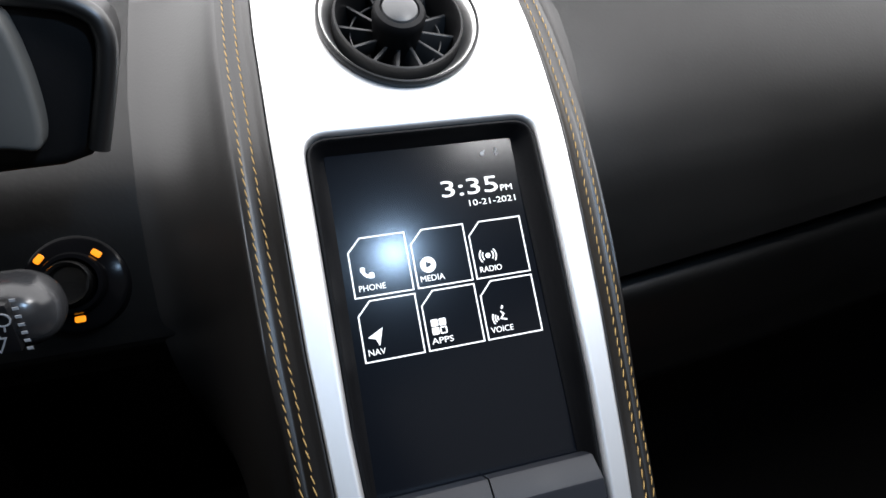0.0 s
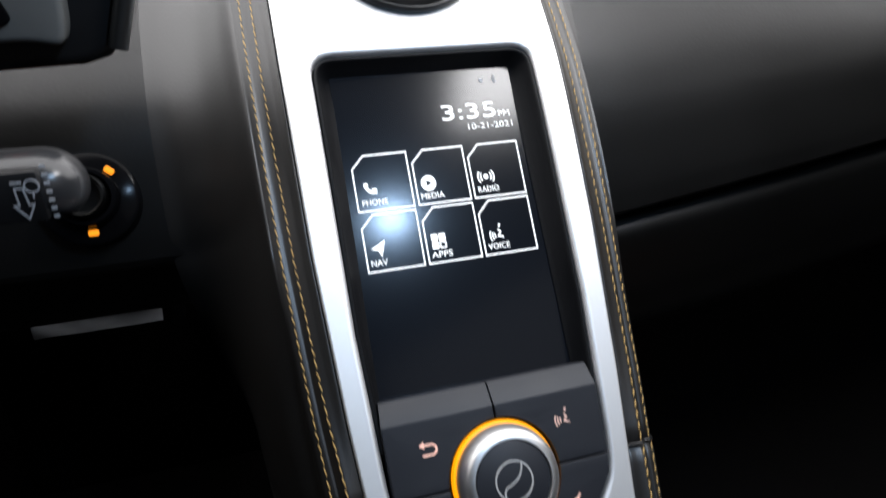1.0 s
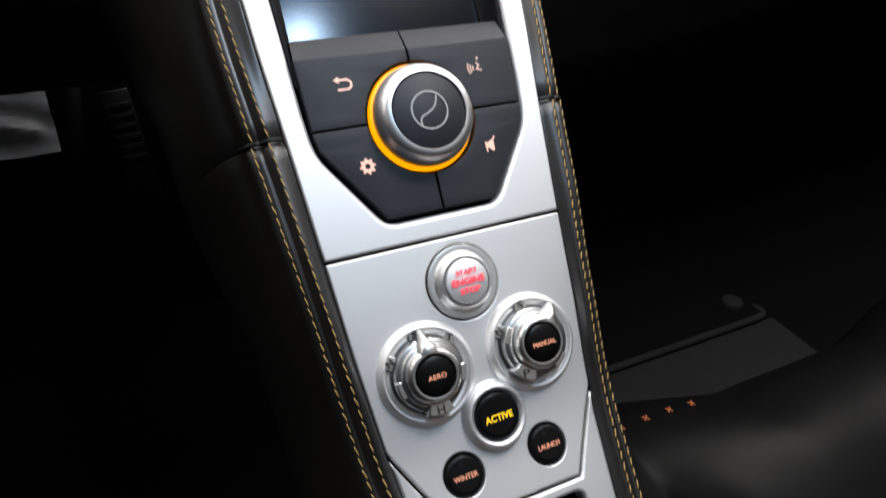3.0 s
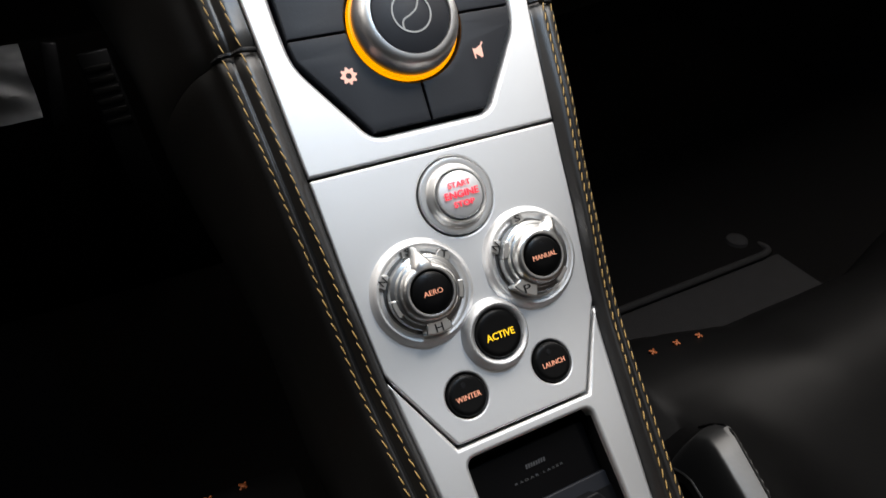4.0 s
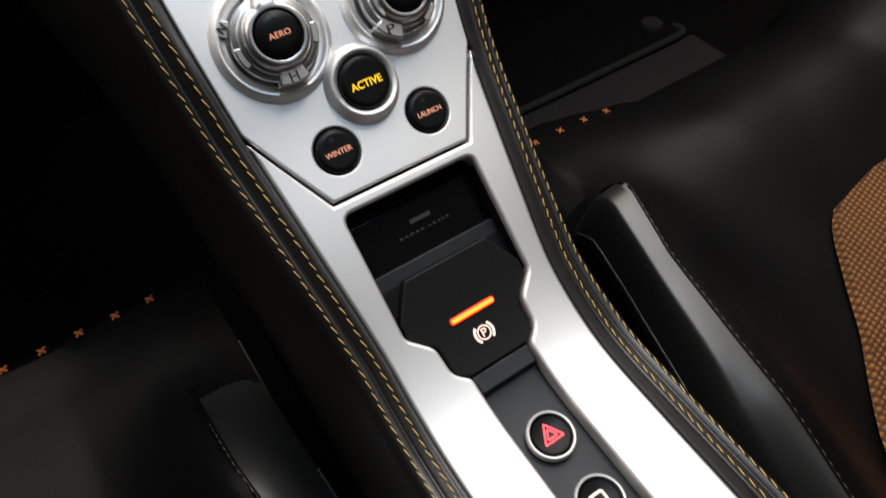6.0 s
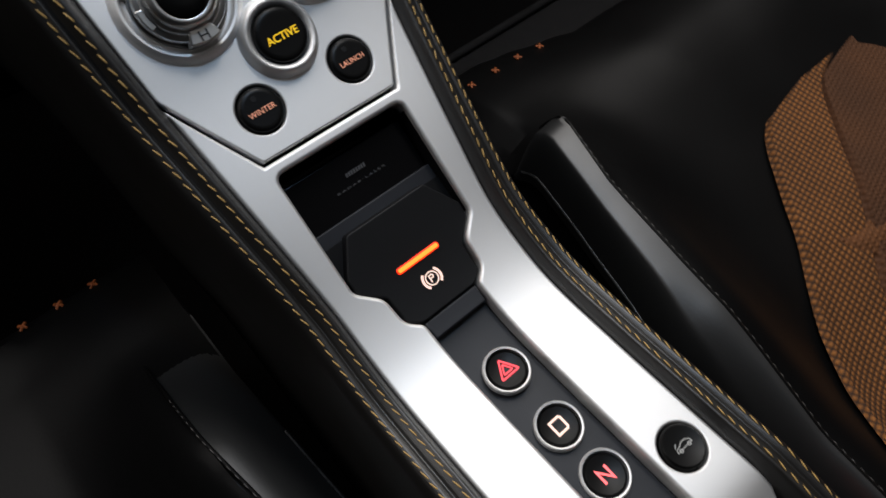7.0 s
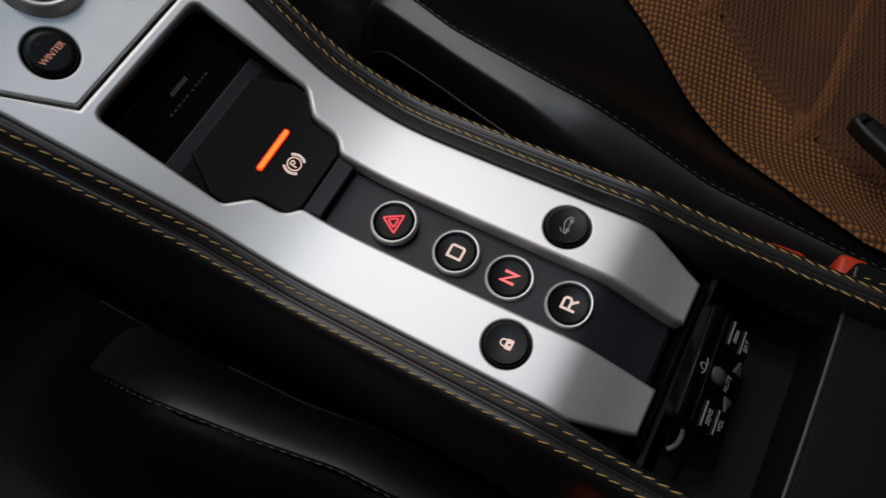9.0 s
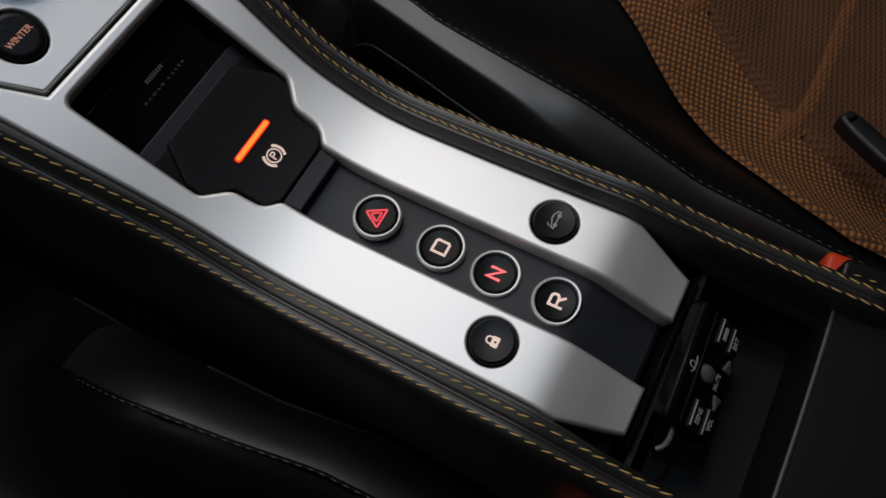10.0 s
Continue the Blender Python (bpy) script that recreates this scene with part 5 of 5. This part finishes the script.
def seat_cushion(name, sign, label):
    inner = 0.098 if sign > 0 else -0.066
    th = group_thing(name, (sign * 0.33, -0.35, 0.10), label, "seat", "front seats")
    bm = bmesh.new()
    ys = np.linspace(-0.80, 0.045, 80)
    ds = np.r_[0.0, np.linspace(0.003, 0.06, 16), np.linspace(0.07, 0.47, 40), 0.48]
    rows = []
    for y in ys:
        d0 = tunnel_gap(y, inner)
        row = [bm.verts.new((inner + sign * d0, y, 0.11))]
        row += [bm.verts.new((inner + sign * d, y, seat_height(inner + sign * d, y, inner) + 0.002 * noise.noise(Vector((d * 14, y * 14, sign))))) for d in [d0 + k * (1 - d0 / 0.48) for k in ds]]
        row.append(bm.verts.new((inner + sign * 0.48, y, 0.11)))
        rows.append(row)
    rows.append([bm.verts.new((v.co.x, 0.046, 0.11)) for v in rows[-1]])
    for a, b in zip(rows, rows[1:]):
        for i in range(len(a) - 1):
            bm.faces.new((a[i], a[i + 1], b[i + 1], b[i]))
    bmesh.ops.recalc_face_normals(bm, faces=bm.faces)
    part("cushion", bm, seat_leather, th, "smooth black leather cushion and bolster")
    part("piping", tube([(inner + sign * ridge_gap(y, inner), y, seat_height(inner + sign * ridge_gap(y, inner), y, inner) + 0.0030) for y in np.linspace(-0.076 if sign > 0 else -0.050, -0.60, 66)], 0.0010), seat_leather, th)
    # foot piping: lit tone on the passenger's side, shaded tone on the driver's
    part("foot_piping", tube([(inner + sign * (tunnel_gap(y, inner) - 0.0004), y, seat_height(inner + sign * tunnel_gap(y, inner), y, inner) + 0.0035) for y in np.linspace(-0.085 if sign > 0 else -0.125, -0.42, 50)], 0.0013), lit_leather if sign > 0 else seat_leather, th)
    bm = bmesh.new()
    for y in np.arange(-0.084, -0.52, -0.0052):
        ends = []
        for q in (y, y - 0.0034):
            x = inner + sign * (ridge_gap(q, inner) + 0.0004)
            ends.append(Vector((x, q, seat_height(x, q, inner) + 0.0046)))
        t = (ends[1] - ends[0]).normalized()
        m = t.to_track_quat("Y", "Z").to_matrix().to_4x4()
        m.translation = (ends[0] + ends[1]) / 2
        bmesh.ops.create_uvsphere(bm, u_segments=6, v_segments=4, radius=1, matrix=m @ Matrix.Diagonal((0.00026, 0.0017, 0.00026, 1)))
    tagged(part("ridge_stitching", bm, grey_thread, th, "grey ridge stitching"), kind="stuff")
    rows, bm = [], bmesh.new()
    for y in np.r_[-0.0790, -0.0795, -0.0808, -0.0830, np.linspace(-0.087, -0.60, 70)] + (0.045 if sign < 0 else 0.0):
        rise = min(1.0, max(0.0, (-0.0790 - y) / 0.0080)) ** 0.5 if sign > 0 else min(1.0, max(0.0, (-0.0340 - y) / 0.090))
        d0, rd = tunnel_gap(y, inner), ridge_gap(y, inner)
        rows.append([])
        for s in np.r_[0.0, np.linspace(0.0, 1.0, 23), 1.0]:
            x = inner + sign * (d0 - 0.001 + (rd - d0 + 0.001) * s)
            low, high = (seat_height(inner + sign * d, y, inner) for d in (d0, rd))
            # passenger's: a steep side, a shoulder and a nearly flat face, rounder to the rear; driver's: evenly steep
            if sign > 0:
                share = 0.87 * (1 - max(0.0, 1 - s / 0.33) ** 2.0) + 0.13 * s + 0.012 * math.sin(math.pi * s)
                worn = min(1.0, max(0.0, (-0.20 - y) / 0.11))
                share += (math.sin(s * math.pi / 2) + 0.03 * math.sin(math.pi * s) - share) * worn
            else:
                share = s + 0.24 * math.sin(math.pi * s)
            top = low + 0.001 + (high + 0.0025 - low) * share
            z = seat_height(x, y, inner) * (1 - rise) + top * rise
            rows[-1].append(bm.verts.new((x, y, z if 0 < len(rows[-1]) < 24 else seat_height(x, y, inner) - 0.004)))
    for a, b in zip(rows, rows[1:]):
        for i in range(24):
            bm.faces.new((a[i], a[i + 1], b[i + 1], b[i]))
    bmesh.ops.recalc_face_normals(bm, faces=bm.faces)
    # bolster takes the lighter tone that stands for its sheen
    part("bolster", bm, lit_leather, th, "smooth black leather side bolster with a sewn ridge")
    return th, inner


seat_p, ip = seat_cushion("passenger_seat", 1, "black leather seat with woven tan centre panel")
seat_d, idr = seat_cushion("driver_seat", -1, "black leather seat with orange stitching at the front edge")


def insert_edge(y):
    return float(np.interp(y, [-0.80, -0.376, -0.345, -0.307, -0.270, -0.221, -0.200, -0.1726, -0.160, -0.1555, -0.1515, -0.1485], [0.110, 0.128, 0.141, 0.166, 0.192, 0.237, 0.253, 0.2745, 0.287, 0.296, 0.314, 0.345]))


def insert(x_from, x_to, lift, y0, y1, n=30):
    bm = bmesh.new()
    rows = []
    for y in np.linspace(y0, y1, 90):
        e = insert_edge(y)
        a, b = e + x_from, min(e + x_to, max(e + x_from + 0.004, float(np.interp(y, [-0.30, -0.25, -0.20, -0.172, -0.160, -0.152, -0.148], [0.52, 0.475, 0.442, 0.428, 0.418, 0.406, 0.385]))))
        row = []
        for k, x in enumerate(np.linspace(a, b, n)):
            edge = min(1.0, min(k, n - 1 - k) / 2)
            row.append(bm.verts.new((x, y, seat_height(x, y, ip) + 0.0032 + lift * edge)))
        rows.append(row)
    for a, b in zip(rows, rows[1:]):
        for i in range(n - 1):
            bm.faces.new((a[i], a[i + 1], b[i + 1], b[i]))
    bmesh.ops.recalc_face_normals(bm, faces=bm.faces)
    return bm


part("woven_border", insert(0.0, 0.072, 0.0045, -0.78, -0.1490), fabric, seat_p, "basket-woven orange brown border")
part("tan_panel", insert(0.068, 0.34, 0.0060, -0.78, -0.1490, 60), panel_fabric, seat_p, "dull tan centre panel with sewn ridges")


def sewn_ridge(shift):
    """A soft raised fold that runs in from the border, then across the panel."""
    way = smooth_line([(0.256 - 0.75 * shift, -0.2415 - shift), (0.270 - 0.70 * shift, -0.252 - shift), (0.300 - 0.62 * shift, -0.2585 - shift), (0.350 - 0.55 * shift, -0.259 - shift), (0.430, -0.259 - shift)], 60)
    bm = bmesh.new()
    rows = []
    for i, p in enumerate(way):
        t = way[min(i + 1, 59)] - way[max(i - 1, 0)]
        t /= np.linalg.norm(t)
        grow = min(1.0, 0.15 + i / 26)
        row = []
        for w in np.linspace(-1, 1, 11):
            x, y = p[0] - t[1] * w * 0.0110 * grow, p[1] + t[0] * w * 0.0110 * max(0.4, grow)
            row.append(bm.verts.new((x, y, seat_height(x, y, ip) + 0.0074 + 0.0024 * grow * math.cos(w * math.pi / 2) ** 1.5)))
        rows.append(row)
    for a, b in zip(rows, rows[1:]):
        for j in range(10):
            bm.faces.new((a[j], a[j + 1], b[j + 1], b[j]))
    bmesh.ops.recalc_face_normals(bm, faces=bm.faces)
    return bm


# folds of the same cloth, their lit tops put into a paler tone
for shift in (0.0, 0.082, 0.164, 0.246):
    part("sewn_ridge", sewn_ridge(shift), lit_ridge_fabric, seat_p, "soft tan ridge")
for k in range(5):
    for th, inner, sign, x0, y0 in ((seat_d, idr, -1, -0.1144, 0.0265), (seat_p, ip, 1, 0.1626, 0.0025)):
        if sign > 0 and k > 3:
            continue
        x = x0 + sign * (0.0232 if sign > 0 else 0.0208) * k
        z = seat_height(x, y0, inner)
        bm = merge(*[tube([(x - 0.0020, y0 - 0.0020 * s, z + 0.0008), (x, y0, z + 0.0015), (x + 0.0020, y0 + 0.0020 * s, z + 0.0008)], 0.0009, 6) for s in (-1, 1)])
        part("cross_stitch", bm, orange_thread, th)

buckle = group_thing("belt_buckle", (0.09, -0.35, 0.30), "red-orange seat belt buckle on a black stalk beside the armrest", "buckle", "buckles")
part("stem", box(0.078, 0.100, -0.392, -0.345, 0.25, 0.326, 0.005, 3), black_plastic, buckle)
part("release_button", box(0.081, 0.097, -0.373, -0.360, 0.326, 0.3435, 0.003, 3), red_plastic, buckle)
part("red_flank", box(0.079, 0.089, -0.348, -0.330, 0.318, 0.345, 0.003, 3), red_plastic, buckle)
buckle2 = group_thing("belt_buckle", (-0.08, -0.31, 0.28), "red-orange seat belt buckle on a black stalk beside the armrest", "buckle", "buckles")
part("stem", box(-0.086, -0.066, -0.345, -0.312, 0.24, 0.315, 0.005, 3), black_plastic, buckle2)
part("release_button", box(-0.085, -0.067, -0.318, -0.300, 0.315, 0.3345, 0.003, 3), red_plastic, buckle2)
tongue = group_thing("belt_tongue", (0.21, -0.372, 0.30), "black belt tongue lying on the tan seat panel", "belt tongue")
TG = pose(0.195, -0.372, 0.303, 0, 0, -124)
grip = [(-0.022, -0.0048), (-0.010, -0.0062), (0.012, -0.0060), (0.024, -0.0044), (0.024, 0.0044), (0.012, 0.0060), (-0.010, 0.0062), (-0.022, 0.0048)]
tb = plate(rounded(grip, 0.0035, 5), [rounded([(-0.0165, -0.0030), (-0.0145, -0.0030), (-0.0145, 0.0030), (-0.0165, 0.0030)], 0.0009, 3)], lip=0.0030, drop=0.010, h=0.0040, hole_lip=0.0006, step=0, bent=False)
tb.transform(TG)
part("grip", tb, black_plastic, tongue, "rounded black plastic grip with a belt slot")
tb = plate(rounded([(0.020, -0.0048), (0.040, -0.0048), (0.040, 0.0048), (0.020, 0.0048)], 0.002, 4), lip=0.0006, drop=0.0022, h=0.0022, step=0, bent=False)
tb.transform(TG)
part("latch_plate", tb, smoke, tongue, "dark metal latch plate")

# ---- footwells ----
pedal = group_thing("pedal", (-0.15, 0.55, 0.10), "ribbed metal pedal in the dark driver's footwell", "pedal", "pedals")
pm = pose(-0.136, 0.505, 0.352, -12, 0, 0) @ Matrix.Rotation(radians(-4), 4, "Y")
bm = box(-0.016, 0.016, -0.004, 0.004, -0.085, 0.090, 0.003, 2)
bm.transform(pm)
part("pad", bm, steel, pedal)
for k in range(6):
    bm = box(-0.0130, 0.0130, -0.0075, -0.003, 0.012 + 0.0115 * k, 0.0185 + 0.0115 * k, 0.0015, 2)
    bm.transform(pm)
    part("rubber_rib", bm, black_plastic, pedal)
bm = box(-0.006, 0.006, 0.003, 0.16, 0.03, 0.045, 0.003, 2)
bm.transform(pm)
part("arm", bm, black_plastic, pedal)
pedal2 = group_thing("pedal", (-0.20, 0.55, 0.10), "narrow metal pedal in the dark driver's footwell", "pedal", "pedals")
bm = box(-0.008, 0.008, -0.004, 0.004, -0.03, 0.055, 0.003, 2)
bm.transform(pose(-0.188, 0.52, 0.40, -14, 0, 0) @ Matrix.Rotation(radians(10), 4, "Y"))
part("pad", bm, steel, pedal2)


def crumpled():
    bm = bmesh.new()
    rows = []
    for i in range(34):
        row = []
        for j in range(26):
            a, b = i / 33, j / 25
            p = Vector((-0.335 + 0.130 * a, 0.50 + 0.03 * b, 0.388 + 0.072 * b))
            f = 0.012 * noise.noise(Vector((a * 2.2, b * 4 + a * 2, 3))) + 0.002 * noise.noise(Vector((a * 8, b * 14, 7)))
            row.append(bm.verts.new(p + Vector((0, -0.8, 0.6)) * f))
        rows.append(row)
    for a, b in zip(rows, rows[1:]):
        for j in range(25):
            bm.faces.new((a[j], a[j + 1], b[j + 1], b[j]))
    bmesh.ops.solidify(bm, geom=bm.faces[:], thickness=0.0012)
    return bm


tagged(part("protective_sheet", crumpled(), pale_sheet), "pale crumpled protective sheet in the driver's footwell", "sheet")
tagged(part("trim", box(-0.42, -0.07, 0.565, 0.60, 0.10, 0.47, 0.006, 2), carpet), "black carpeted footrest panel of the driver's footwell", "trim", kind="structure")

mat = group_thing("floor_mat", (0.45, 0.12, 0.10), "grey floor mat with bound edge and round fastener", "mat")
MAT = [(0.12, 0.136), (0.503, 0.136), (0.503, 0.50), (0.30, 0.50), (0.12, 0.50)]
BOUND = [(0.12, 0.136, 0.214), (0.30, 0.135, 0.2145), (0.46, 0.135, 0.215), (0.492, 0.136, 0.215), (0.5020, 0.142, 0.2145), (0.503, 0.155, 0.212)]
FAST = (0.480, 0.168)
STRIP = [(0.12, 0.028), (0.512, 0.028), (0.512, 0.1335), (0.12, 0.1335)]
part("mat_body", plate(rounded(MAT, [0.01, 0.01, 0.02, 0.014, 0.0], 6), lip=0.002, drop=0.008, h=0.2150, step=0, bent=False), carpet, mat)
part("bound_edge", tube(smooth_line(BOUND, 40), 0.0042, 10), mat_grey, mat, "pale bound edge")
part("fastener", lathe([(0.013, 0.0), (0.012, 0.004), (0.008, 0.006), (0.0, 0.006)], m=Matrix.Translation((*FAST, 0.2150))), mat_grey, mat, "round mat fastener")
tagged(part("trim", plate(STRIP, lip=0.001, drop=0.004, h=0.2098, step=0, bent=False), mat_grey), "grey carpet strip between mat and seat", "carpet", kind="structure")
tagged(part("floor", box(0.10, 1.04, 0.02, 0.86, 0.10, 0.207, 0.004, 1), carpet), "black carpeted raised floor of the passenger footwell", "floor", kind="structure")


# ---- stitching, last ----
def stitch_mesh():
    bm = bmesh.new()
    for v in bmesh.ops.create_uvsphere(bm, u_segments=8, v_segments=6, radius=1)["verts"]:
        v.co = (v.co.x * 0.00030, v.co.y * 0.00212, v.co.z * 0.00032)
    me = bpy.data.meshes.new("stitch")
    bm.to_mesh(me)
    bm.free()
    me.materials.append(thread)
    me.polygons.foreach_set("use_smooth", [True] * len(me.polygons))
    return me


STITCH = stitch_mesh()
PITCH = 0.00472


def roll_at(side, u, a):
    c = smooth_line(section(u, side), 72)
    swell = 0.0006 * min(1, a / 0.01) if u < SEAM else 0.0
    return S(side * (W(u) + a + swell), u, float(np.interp(a, c[:, 0][:50], c[:, 1][:50])))


def stitches(side, which, u0, u1, single, parent):
    rest = []
    for u in np.arange(u0, u1, PITCH):
        u = u + random.uniform(-0.0002, 0.0002)
        k = low_share(u)
        a = rows_at(u)[which]
        p, q = roll_at(side, u, a), roll_at(side, u + 0.002, a)
        lift = (S(0, u, 0.001) - S(0, u, 0)).normalized()
        t = (q - p).normalized()
        r = t.cross(lift).normalized()
        t = (t + r * side * random.uniform(0.12, 0.26)).normalized()
        r = t.cross(lift).normalized()
        n = r.cross(t)
        m = Matrix((r, t, n)).transposed().to_4x4()
        m.translation = p + lift * 0.00025
        if single(u):
            ob = new("stitch", STITCH)
            ob.parent = parent
            ob.matrix_basis = m
        else:
            rest.append(m)
    if rest:
        bm = bmesh.new()
        for m in rest:
            made = bmesh.ops.create_uvsphere(bm, u_segments=8, v_segments=6, radius=1, matrix=m @ Matrix.Diagonal((0.00030, 0.00212, 0.00032, 1)))
        tagged(part("stitching", bm, thread, parent), kind="stuff")


for side in (-1, 1):
    for which in (0, 1):
        near = (lambda u: -0.28 < u < 0.06) if side < 0 else (lambda u: -0.30 < u < -0.02)
        stitches(side, which, -0.40, SEAM - 0.003, near, rolls[side, 0])
        stitches(side, which, SEAM + 0.003, 0.36, (lambda u: False), rolls[side, 1])
# folded seam where the two lengths of leather meet
for side in (-1, 1):
    tube_pts = [roll_at(side, SEAM, a) for a in np.linspace(0.0006, 0.016, 14)]
    part("seam", tube(tube_pts, 0.0009), black_plastic, console)
